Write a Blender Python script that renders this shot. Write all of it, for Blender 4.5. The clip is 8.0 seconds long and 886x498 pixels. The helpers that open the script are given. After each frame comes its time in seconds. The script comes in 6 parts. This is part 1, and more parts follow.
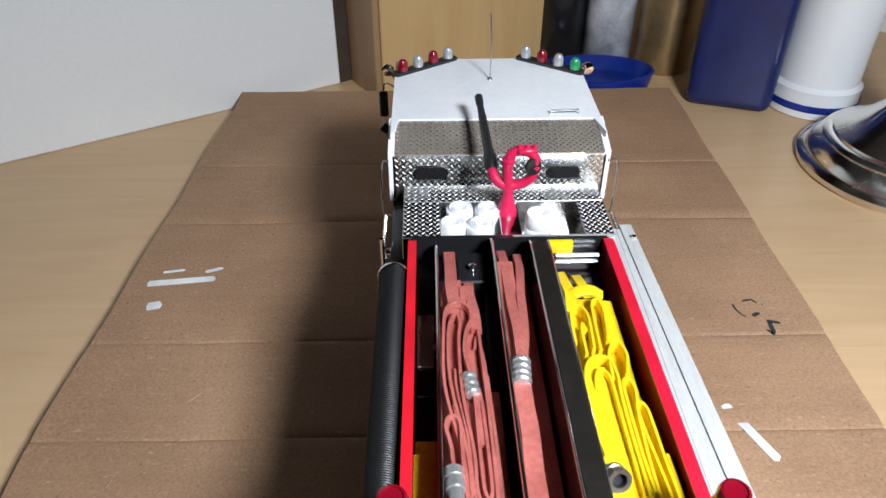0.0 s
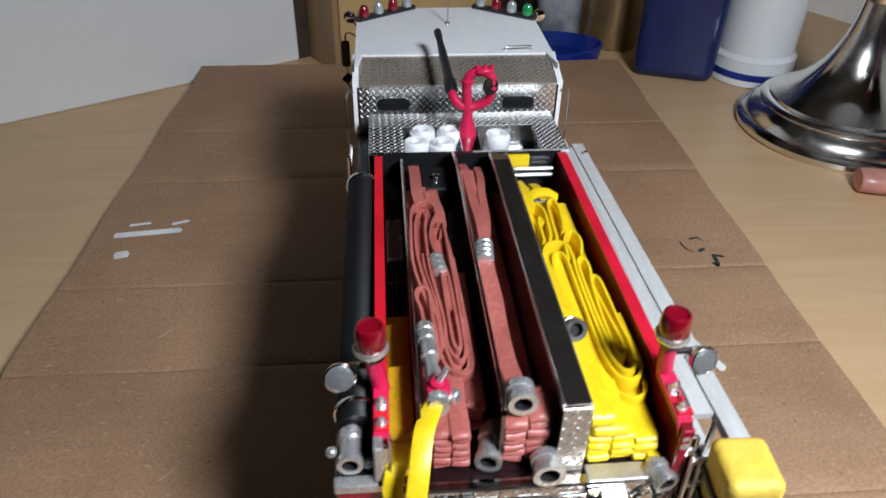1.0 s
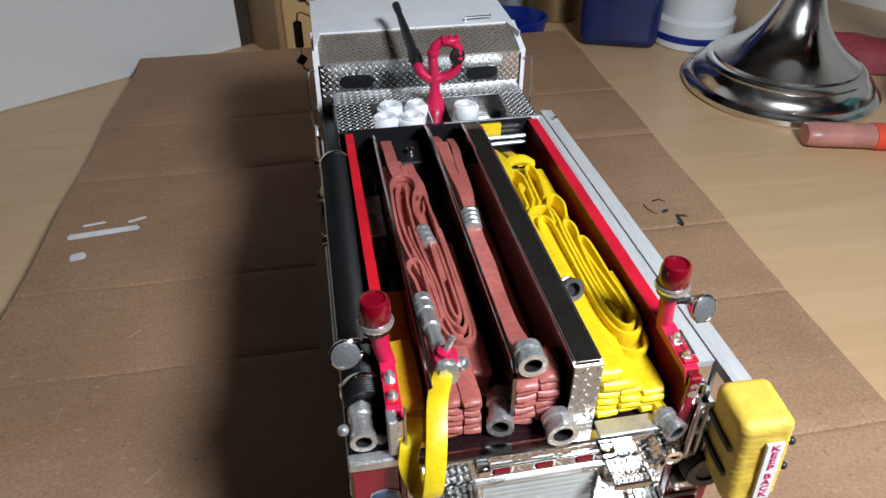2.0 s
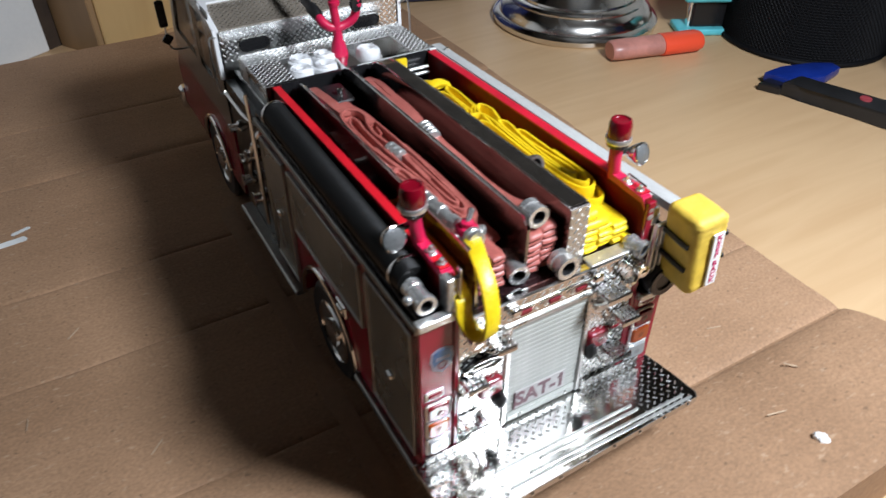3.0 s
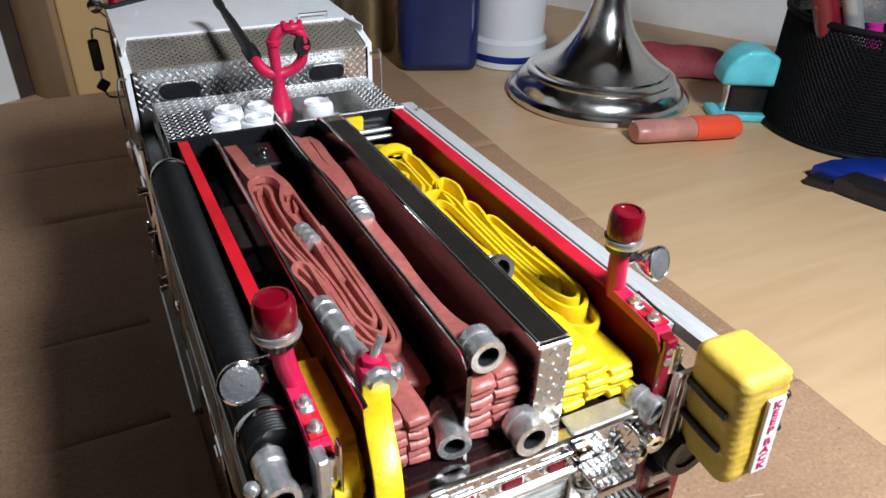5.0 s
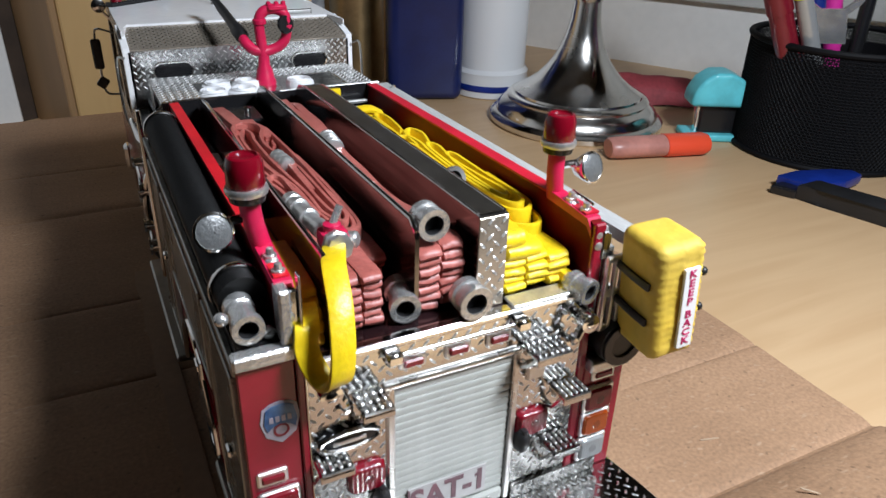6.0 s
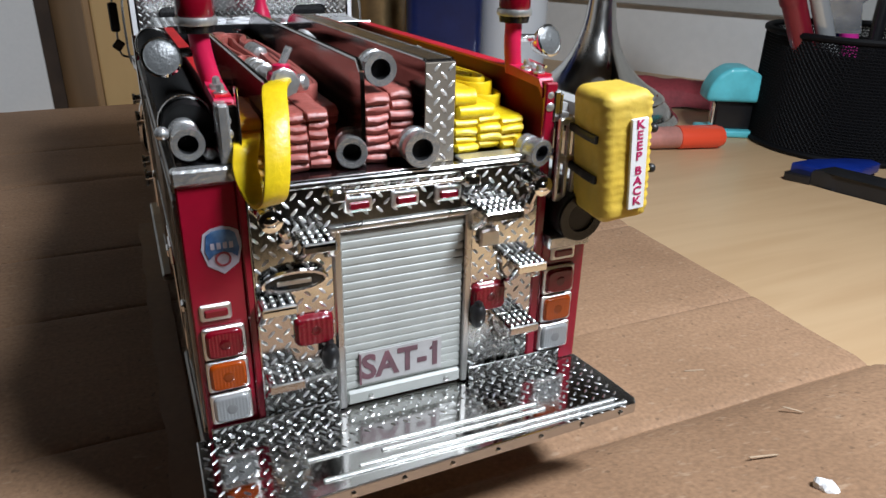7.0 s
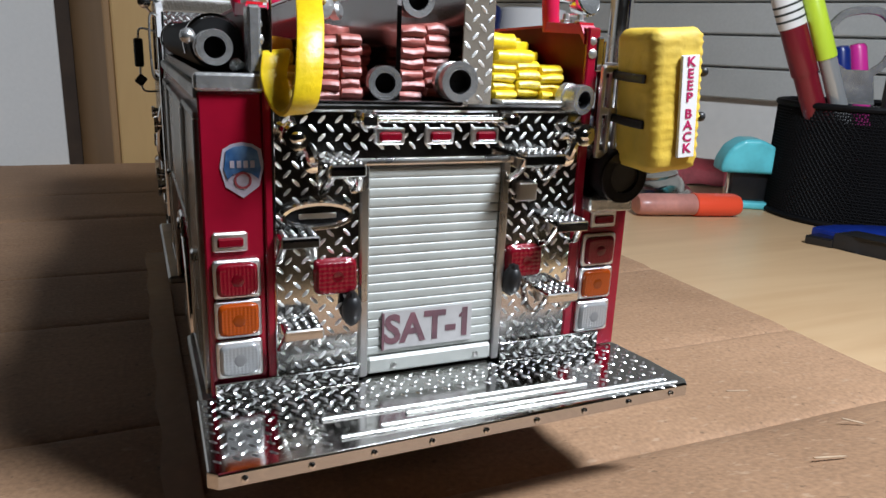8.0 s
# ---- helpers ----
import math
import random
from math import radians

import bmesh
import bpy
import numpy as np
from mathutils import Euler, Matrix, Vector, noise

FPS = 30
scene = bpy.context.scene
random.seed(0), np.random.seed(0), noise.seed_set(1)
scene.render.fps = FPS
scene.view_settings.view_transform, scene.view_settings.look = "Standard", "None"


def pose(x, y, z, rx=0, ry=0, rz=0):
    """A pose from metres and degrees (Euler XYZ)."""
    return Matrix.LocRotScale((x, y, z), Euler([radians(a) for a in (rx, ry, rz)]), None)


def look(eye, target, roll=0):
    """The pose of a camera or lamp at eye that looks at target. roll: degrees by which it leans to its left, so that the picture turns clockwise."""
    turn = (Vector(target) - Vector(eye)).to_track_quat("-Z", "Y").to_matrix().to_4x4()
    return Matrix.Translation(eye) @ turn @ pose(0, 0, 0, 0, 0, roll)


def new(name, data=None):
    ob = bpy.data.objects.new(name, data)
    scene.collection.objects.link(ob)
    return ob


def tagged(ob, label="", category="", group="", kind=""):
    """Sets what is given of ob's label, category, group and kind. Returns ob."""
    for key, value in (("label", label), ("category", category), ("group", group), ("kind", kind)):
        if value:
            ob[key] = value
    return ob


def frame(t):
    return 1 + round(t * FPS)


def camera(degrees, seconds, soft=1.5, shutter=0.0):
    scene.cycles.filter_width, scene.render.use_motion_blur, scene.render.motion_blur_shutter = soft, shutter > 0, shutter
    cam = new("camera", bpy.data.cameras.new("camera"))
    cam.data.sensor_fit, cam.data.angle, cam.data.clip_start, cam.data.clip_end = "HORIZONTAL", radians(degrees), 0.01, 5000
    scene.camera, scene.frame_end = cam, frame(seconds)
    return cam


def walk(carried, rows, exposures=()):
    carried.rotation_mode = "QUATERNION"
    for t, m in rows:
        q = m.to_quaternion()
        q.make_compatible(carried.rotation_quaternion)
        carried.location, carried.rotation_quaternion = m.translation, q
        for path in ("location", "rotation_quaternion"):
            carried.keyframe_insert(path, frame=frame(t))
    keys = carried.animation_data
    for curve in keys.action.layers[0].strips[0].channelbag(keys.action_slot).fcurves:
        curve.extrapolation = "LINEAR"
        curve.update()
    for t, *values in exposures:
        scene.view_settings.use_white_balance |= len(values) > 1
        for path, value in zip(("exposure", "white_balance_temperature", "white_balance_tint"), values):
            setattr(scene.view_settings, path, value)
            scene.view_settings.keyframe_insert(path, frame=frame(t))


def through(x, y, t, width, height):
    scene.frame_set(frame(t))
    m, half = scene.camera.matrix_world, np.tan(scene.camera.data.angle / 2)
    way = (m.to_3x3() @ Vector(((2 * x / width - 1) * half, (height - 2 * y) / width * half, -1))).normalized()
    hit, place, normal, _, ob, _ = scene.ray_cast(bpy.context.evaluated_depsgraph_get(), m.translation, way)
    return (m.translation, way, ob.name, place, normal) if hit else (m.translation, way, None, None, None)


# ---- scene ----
cam = camera(63.46, 8.0, 1.5, 0.25)
PATH = [
    (0, (-0.0238, -0.0590, 0.2163), (-0.0193, 0.1802, 0.0353), -0.10),
    (0.5, (-0.0164, -0.0786, 0.2163), (-0.0096, 0.1645, 0.0406), 0.65),
    (1, (-0.0271, -0.0876, 0.1991), (-0.0050, 0.1534, 0.0219), 1.17),
    (1.2, (-0.0386, -0.0882, 0.1939), (-0.0065, 0.1505, 0.0152), 0.94),
    (2.3, (-0.0368, -0.0853, 0.1949), (0.0177, 0.1439, 0.0092), -0.75),
    (2.5, (-0.0546, -0.0846, 0.1936), (0.0341, 0.1325, 0.0065), 0.13),
    (2.6, (-0.0592, -0.0900, 0.1947), (0.0367, 0.1243, 0.0079), 0.60),
    (3, (-0.0920, -0.1044, 0.1945), (0.0246, 0.0989, 0.0072), -0.09),
    (3.5, (-0.1336, -0.0936, 0.1970), (-0.0093, 0.1075, 0.0122), -0.23),
    (4, (-0.0800, -0.0830, 0.1800), (0.0430, 0.1380, 0.0186), 0.46),
    (4.2, (-0.0622, -0.0617, 0.1759), (0.0505, 0.1633, 0.0125), 1.59),
    (5.3, (-0.0466, -0.0703, 0.1581), (0.0705, 0.1558, -0.0005), 1.96),
    (5.5, (-0.0485, -0.0767, 0.1531), (0.0689, 0.1540, 0.0014), 1.82),
    (6, (-0.0521, -0.0942, 0.1463), (0.0703, 0.1416, 0.0069), 1.86),
    (6.5, (-0.0494, -0.1084, 0.1311), (0.0682, 0.1344, -0.0001), 1.75),
    (7, (-0.0439, -0.1163, 0.1157), (0.0679, 0.1332, -0.0078), 1.37),
    (7.5, (-0.0475, -0.1144, 0.0980), (0.0637, 0.1457, -0.0020), 2.39),
    (8, (-0.0479, -0.1144, 0.0846), (0.0674, 0.1504, 0.0034), 2.49),
]
walk(cam, [(t, look(eye, target, roll)) for t, eye, target, roll in PATH],
     [(0.0, 0.3), (0.5, -0.08), (1.0, -0.29), (2.5, -0.26), (3.0, -0.15), (3.5, 0.05), (4.0, -0.02), (5.5, -0.16), (6.0, -0.26), (6.5, -0.36), (7.0, -0.42), (7.5, -0.4), (8.0, -0.25)])

# ---- light ----
world = bpy.data.worlds.new("room_air")
scene.world = world
world.use_nodes = True
world.node_tree.nodes["Background"].inputs[0].default_value = (1.0, 0.97, 0.93, 1)
world.node_tree.nodes["Background"].inputs[1].default_value = 0.0005


def lamp(name, eye, target, power, size, colour):
    data = bpy.data.lights.new(name, "AREA")
    data.shape, data.size, data.energy, data.color = "DISK", size, power, colour
    ob = new(name, data)
    ob.matrix_world = look(eye, target)
    return ob


lamp("desk_lamp_light", (0.142, -0.165, 0.366), (0.12, -0.025, 0.0), 4.2, 0.1, (0.83, 0.90, 1.0))
# two weak unseen lamps, added as fill and for chrome reflections
lamp("room_fill", (0.30, -0.90, 1.10), (0.0, 0.05, 0.0), 0.09, 0.16, (0.83, 0.90, 1.0))
lamp("ceiling_fill", (0.34, 0.22, 1.00), (0.1, 0.05, 0.0), 0.09, 0.45, (0.83, 0.90, 1.0))

# ---- mesh helpers, in millimetres ----
MM = 0.001
rng = random.Random(7)
LAST = []


def part(name, bm, mat, parent=None, label="", smooth=False):
    """Links a bmesh, built in millimetres of the place, as one mesh object under its thing or part."""
    bmesh.ops.recalc_face_normals(bm, faces=bm.faces)
    bmesh.ops.scale(bm, vec=(MM, MM, MM), verts=bm.verts)
    me = bpy.data.meshes.new(name)
    bm.to_mesh(me)
    bm.free()
    me.materials.append(mat)
    if smooth:
        for f in me.polygons:
            f.use_smooth = True
        me.set_sharp_from_angle(angle=radians(38))
    ob = new(name, me)
    if parent is not None:
        ob.parent = parent
        if parent.type == "EMPTY":
            ob.matrix_parent_inverse = Matrix.Translation(-parent.location)
    if label:
        ob["label"] = label
    LAST.append(ob)
    return ob


def thing(name, x, y, z, label, category, group="", kind=""):
    ob = new(name)
    ob.location = (x * MM, y * MM, z * MM)
    ob.empty_display_size = 0.005
    return tagged(ob, label, category, group, kind)


def box(bm, x0, x1, y0, y1, z0, z1, bevel=0.0, m=None, seg=1):
    """A box between two corners, its edges rounded by bevel."""
    made = bmesh.ops.create_cube(bm, size=1.0)
    vs = made["verts"]
    bmesh.ops.scale(bm, vec=(x1 - x0, y1 - y0, z1 - z0), verts=vs)
    bmesh.ops.translate(bm, vec=((x0 + x1) / 2, (y0 + y1) / 2, (z0 + z1) / 2), verts=vs)
    if bevel > 0:
        es = list({e for v in vs for e in v.link_edges})
        out = bmesh.ops.bevel(bm, geom=es, offset=bevel, segments=seg, affect="EDGES", profile=0.6)
        vs = list({v for f in out["faces"] for v in f.verts} | {v for v in vs if v.is_valid})
    if m is not None:
        bmesh.ops.transform(bm, matrix=m, verts=vs)
    return vs


def turn(x, y, z, rx=0, ry=0, rz=0):
    return Matrix.LocRotScale((x, y, z), Euler([radians(a) for a in (rx, ry, rz)]), None)


def prism(bm, outline, lo, hi, axis="x", m=None):
    """A flat outline of pairs, pushed from lo to hi along an axis."""
    def place(a, b, c):
        return {"x": (c, a, b), "y": (a, c, b), "z": (a, b, c)}[axis]
    low = [bm.verts.new(place(a, b, lo)) for a, b in outline]
    top = [bm.verts.new(place(a, b, hi)) for a, b in outline]
    bm.faces.new(low[::-1])
    bm.faces.new(top)
    n = len(outline)
    for i in range(n):
        bm.faces.new((low[i], low[(i + 1) % n], top[(i + 1) % n], top[i]))
    if m is not None:
        bmesh.ops.transform(bm, matrix=m, verts=low + top)
    return low + top


def lathe(bm, profile, m, n=20, cap=True):
    """A profile of (radius, height) turned about the z axis of m."""
    rings = []
    for r, h in profile:
        rings.append([bm.verts.new(m @ Vector((r * math.cos(2 * math.pi * k / n), r * math.sin(2 * math.pi * k / n), h))) for k in range(n)])
    for a, b in zip(rings, rings[1:]):
        for k in range(n):
            bm.faces.new((a[k], a[(k + 1) % n], b[(k + 1) % n], b[k]))
    if cap:
        bm.faces.new(rings[0][::-1])
        bm.faces.new(rings[-1])
    return rings


def smooth_path(pts, steps=6):
    """A curve that passes through all points."""
    pts = [Vector(p) for p in pts]
    ext = [2 * pts[0] - pts[1]] + pts + [2 * pts[-1] - pts[-2]]
    out = []
    for i in range(1, len(ext) - 2):
        p0, p1, p2, p3 = ext[i - 1:i + 3]
        for k in range(steps):
            t = k / steps
            out.append(0.5 * ((2 * p1) + (p2 - p0) * t + (2 * p0 - 5 * p1 + 4 * p2 - p3) * t * t + (3 * p1 - p0 - 3 * p2 + p3) * t ** 3))
    out.append(pts[-1])
    return out


def sweep(bm, pts, section, wide):
    """A section of (across, along wide) pairs carried along a path; wide is the direction of the band's width."""
    wide = Vector(wide)
    rings = []
    for i, p in enumerate(pts):
        d = (pts[min(i + 1, len(pts) - 1)] - pts[max(i - 1, 0)]).normalized()
        a = d.cross(wide)
        a = a.normalized() if a.length > 1e-4 else Vector((1, 0, 0))
        w = a.cross(d).normalized()
        rings.append([bm.verts.new(p + a * s + w * t) for s, t in section])
    n = len(section)
    for r, q in zip(rings, rings[1:]):
        for k in range(n):
            bm.faces.new((r[k], r[(k + 1) % n], q[(k + 1) % n], q[k]))
    bm.faces.new(rings[0][::-1])
    bm.faces.new(rings[-1])


def flat(t, w):
    """The section of a flat hose, t thick and w wide, with rounded edges."""
    a, b = t / 2, w / 2
    c = min(a, b)
    return [(-a, -b + c * 0.9), (-a + c * 0.35, -b + c * 0.15), (a - c * 0.35, -b + c * 0.15), (a, -b + c * 0.9), (a, b - c * 0.9), (a - c * 0.35, b - c * 0.15), (-a + c * 0.35, b - c * 0.15), (-a, b - c * 0.9)]


def tube(bm, pts, r, n=10):
    """A round rod along a path."""
    pts = [Vector(p) for p in pts]
    d0 = (pts[1] - pts[0]).normalized()
    side = d0.orthogonal().normalized()
    rings = []
    for i, p in enumerate(pts):
        d = (pts[min(i + 1, len(pts) - 1)] - pts[max(i - 1, 0)]).normalized()
        side = (side - d * side.dot(d)).normalized()
        other = d.cross(side)
        rings.append([bm.verts.new(p + (side * math.cos(2 * math.pi * k / n) + other * math.sin(2 * math.pi * k / n)) * r) for k in range(n)])
    for a, b in zip(rings, rings[1:]):
        for k in range(n):
            bm.faces.new((a[k], a[(k + 1) % n], b[(k + 1) % n], b[k]))
    bm.faces.new(rings[0][::-1])
    bm.faces.new(rings[-1])


def tread(bm, corner, u, v, wide, high, pitch=2.3, size=1.0, skip=(), rise=0.2):
    """Raised lozenges of chequer plate on the rectangle wide x high from corner along u and v."""
    corner, u, v = Vector(corner), Vector(u), Vector(v)
    nrm = u.cross(v).normalized()
    nu, nv = max(1, round(wide / pitch)), max(1, round(high / pitch))
    for i in range(2 * nu):
        for j in range(2 * nv):
            if (i + j) % 2:
                continue
            a, b = (i + 0.5) * wide / (2 * nu), (j + 0.5) * high / (2 * nv)
            if any(x0 < a < x1 and y0 < b < y1 for x0, x1, y0, y1 in skip):
                continue
            ang = radians(45 if i % 2 else -45)
            d, e = u * math.cos(ang) + v * math.sin(ang), v * math.cos(ang) - u * math.sin(ang)
            c = corner + u * a + v * b
            l, w = 1.42 * size, 0.44 * size
            base = [bm.verts.new(c + d * p + e * q) for p, q in ((-l, 0), (-l * 0.5, -w), (l * 0.5, -w), (l, 0), (l * 0.5, w), (-l * 0.5, w))]
            top = [bm.verts.new(c + d * p + nrm * rise) for p in (-l * 0.55, l * 0.55)]
            bm.faces.new((base[0], base[1], top[0]))
            bm.faces.new((base[1], base[2], top[1], top[0]))
            bm.faces.new((base[2], base[3], top[1]))
            bm.faces.new((base[3], base[4], top[1]))
            bm.faces.new((base[4], base[5], top[0], top[1]))
            bm.faces.new((base[5], base[0], top[0]))


# ---- materials ----
def material(name, colour, rough=0.5, metal=0.0, grain=0.0, scale=400.0, bump=0.0, second=None, mix_scale=60.0, coat=0.0, glow=0.0, through=0.0, stretch=(1, 1, 1), rough_var=0.0):
    """A surface with fine grain, larger stains towards a second colour, and relief."""
    m = bpy.data.materials.new(name)
    m.use_nodes = True
    nt = m.node_tree
    b = nt.nodes["Principled BSDF"]
    b.inputs["Base Color"].default_value = (*colour, 1)
    b.inputs["Roughness"].default_value = rough
    b.inputs["Metallic"].default_value = metal
    b.inputs["Coat Weight"].default_value = coat
    b.inputs["Coat Roughness"].default_value = 0.08
    b.inputs["Transmission Weight"].default_value = through
    if glow:
        b.inputs["Emission Color"].default_value = (*colour, 1)
        b.inputs["Emission Strength"].default_value = glow
    tc = nt.nodes.new("ShaderNodeTexCoord")
    mp = nt.nodes.new("ShaderNodeMapping")
    mp.inputs["Scale"].default_value = stretch
    nt.links.new(tc.outputs["Object"], mp.inputs[0])
    fine = nt.nodes.new("ShaderNodeTexNoise")
    fine.inputs["Scale"].default_value = scale
    fine.inputs["Detail"].default_value = 5
    nt.links.new(mp.outputs[0], fine.inputs["Vector"])
    large = nt.nodes.new("ShaderNodeTexNoise")
    large.inputs["Scale"].default_value = mix_scale
    large.inputs["Detail"].default_value = 3
    nt.links.new(mp.outputs[0], large.inputs["Vector"])
    if grain or second:
        mix = nt.nodes.new("ShaderNodeMix")
        mix.data_type = "RGBA"
        mix.inputs["A"].default_value = (*colour, 1)
        mix.inputs["B"].default_value = (*(second or [c * 0.7 for c in colour]), 1)
        ramp = nt.nodes.new("ShaderNodeMapRange")
        ramp.inputs["From Min"].default_value, ramp.inputs["From Max"].default_value = 0.35, 0.68
        nt.links.new(large.outputs["Fac"], ramp.inputs["Value"])
        nt.links.new(ramp.outputs[0], mix.inputs["Factor"])
        mul = nt.nodes.new("ShaderNodeMix")
        mul.data_type, mul.blend_type = "RGBA", "MULTIPLY"
        mul.inputs["Factor"].default_value = grain
        nt.links.new(mix.outputs["Result"], mul.inputs["A"])
        gr = nt.nodes.new("ShaderNodeMapRange")
        gr.inputs["From Min"].default_value, gr.inputs["From Max"].default_value = 0.3, 0.7
        gr.inputs["To Min"].default_value, gr.inputs["To Max"].default_value = 0.45, 1.25
        nt.links.new(fine.outputs["Fac"], gr.inputs["Value"])
        nt.links.new(gr.outputs[0], mul.inputs["B"])
        nt.links.new(mul.outputs["Result"], b.inputs["Base Color"])
    if rough_var:
        rr = nt.nodes.new("ShaderNodeMapRange")
        rr.inputs["From Min"].default_value, rr.inputs["From Max"].default_value = 0.3, 0.7
        rr.inputs["To Min"].default_value, rr.inputs["To Max"].default_value = max(0.02, rough - rough_var), min(1, rough + rough_var)
        nt.links.new(large.outputs["Fac"], rr.inputs["Value"])
        nt.links.new(rr.outputs[0], b.inputs["Roughness"])
    if bump:
        bp = nt.nodes.new("ShaderNodeBump")
        bp.inputs["Strength"].default_value = bump
        bp.inputs["Distance"].default_value = 0.0004
        nt.links.new(fine.outputs["Fac"], bp.inputs["Height"])
        nt.links.new(bp.outputs[0], b.inputs["Normal"])
    return m


CHROME = material("chrome", (0.80, 0.79, 0.77), 0.14, 1.0, rough_var=0.08, mix_scale=90, bump=0.06, scale=250)
CAST = material("bright_cast_silver", (0.86, 0.86, 0.84), 0.32, 0.85, grain=0.2, scale=1400, bump=0.25, second=(0.66, 0.66, 0.64), mix_scale=160)
TINT = material("smoky_cab_glass", (0.30, 0.28, 0.25), 0.10, 0.9, rough_var=0.04)
STEEL = material("brushed_steel", (0.62, 0.61, 0.59), 0.30, 1.0, rough_var=0.1, bump=0.08, scale=600)
DIVIDER = material("dark_polished_divider", (0.24, 0.22, 0.215), 0.15, 1.0, rough_var=0.06, mix_scale=60)
BOXTOP = material("dull_dark_steel", (0.17, 0.15, 0.13), 0.16, 0.9, grain=0.3, scale=500, rough_var=0.08, mix_scale=80)
SILVER = material("silver_paint", (0.46, 0.46, 0.44), 0.22, 0.85, grain=0.15, scale=900, bump=0.1)
RED = material("red_enamel", (0.28, 0.004, 0.022), 0.26, 0.0, coat=0.3, second=(0.23, 0.003, 0.015), grain=0.12, bump=0.03)
# bed wall reds: shade painted into the sides, light into the top edges
BEDRED = material("shaded_red_bed_wall", (0.16, 0.006, 0.010), 0.36, second=(0.11, 0.009, 0.006), grain=0.25, mix_scale=45, bump=0.05)
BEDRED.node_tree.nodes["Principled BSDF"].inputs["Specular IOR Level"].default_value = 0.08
CRIMSONTOP = material("lit_crimson_edge", (0.58, 0.009, 0.030), 0.4, grain=0.1)
REDTOP = material("lit_red_edge", (0.66, 0.010, 0.022), 0.4, grain=0.1)
NICKEL = material("cast_silver_paint", (0.78, 0.78, 0.77), 0.27, 0.8, grain=0.25, scale=1500, bump=0.35, second=(0.52, 0.52, 0.51), mix_scale=150)
POTBLACK = material("black_wire_paint", (0.004, 0.004, 0.005), 0.62)
POTBLACK.node_tree.nodes["Principled BSDF"].inputs["Specular IOR Level"].default_value = 0.15
LAMPCHROME = material("worn_lamp_chrome", (0.76, 0.74, 0.70), 0.18, 1.0, rough_var=0.12, mix_scale=40)
MARKERRED = material("dark_red_marker_plastic", (0.17, 0.008, 0.018), 0.3, coat=0.3)
PINKRED = material("monitor_red_paint", (0.60, 0.012, 0.07), 0.35, grain=0.15, bump=0.15, scale=500)
WHITE = material("white_enamel", (0.80, 0.80, 0.80), 0.38, grain=0.08, second=(0.74, 0.75, 0.77), bump=0.05, coat=0.2)
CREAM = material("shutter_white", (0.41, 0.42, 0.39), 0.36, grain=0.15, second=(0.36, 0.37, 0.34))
GREYPANEL = material("grey_door_panel", (0.44, 0.44, 0.40), 0.26, 0.75, grain=0.15, second=(0.36, 0.36, 0.33), rough_var=0.1, mix_scale=35)
LADDER = material("ladder_grey", (0.50, 0.50, 0.485), 0.5, 0.15, grain=0.2, second=(0.44, 0.44, 0.43), stretch=(8, 1, 8))
BLACK = material("black_rubber", (0.016, 0.016, 0.017), 0.45, grain=0.3, bump=0.2, scale=700)
HOSEBLACK = material("black_hose_rubber", (0.005, 0.005, 0.005), 0.42, grain=0.3, bump=0.2, scale=700)
FRAME = material("dull_door_frame", (0.36, 0.36, 0.34), 0.35, 0.9, grain=0.15, rough_var=0.1)
BLACKGLOSS = material("black_plastic", (0.012, 0.012, 0.013), 0.22)
DARK = material("dark_bed_lining", (0.016, 0.007, 0.008), 0.2, coat=0.4, grain=0.2)
PINK = material("pink_hose_cloth", (0.43, 0.125, 0.102), 0.40, grain=0.35, second=(0.35, 0.092, 0.075), bump=0.35, scale=900, mix_scale=120)
YELLOW = material("yellow_hose_cloth", (0.80, 0.58, 0.012), 0.38, grain=0.2, second=(0.74, 0.50, 0.01), bump=0.3, scale=900, mix_scale=120)
COVER = material("yellow_cover_cloth", (0.70, 0.47, 0.05), 0.62, grain=0.25, second=(0.66, 0.46, 0.07), bump=0.9, scale=260, mix_scale=90)
ORANGE = material("amber_hose_cloth", (0.66, 0.36, 0.012), 0.42, grain=0.3, second=(0.58, 0.28, 0.01), bump=0.3, scale=900)
REDLENS = material("red_lens", (0.17, 0.002, 0.010), 0.22, coat=0.3)
AMBERLENS = material("amber_lens", (0.34, 0.052, 0.003), 0.2, coat=0.5)
BULBRED = material("bulb_seen_through_red", (0.10, 0.001, 0.005), 0.25, coat=0.3)
BULBAMBER = material("bulb_seen_through_amber", (0.22, 0.035, 0.002), 0.25, coat=0.3)
BULBGREY = material("bulb_seen_through_clear", (0.19, 0.19, 0.19), 0.25, coat=0.3)
CLEARLENS = material("clear_lens", (0.36, 0.37, 0.37), 0.14, 0.3, coat=0.6)
LAMPGLASS = material("grey_lamp_glass", (0.15, 0.155, 0.155), 0.3, 0.2, grain=0.2, scale=1800, bump=0.4)
GREENLENS = material("green_lens", (0.01, 0.22, 0.07), 0.10, coat=0.6)


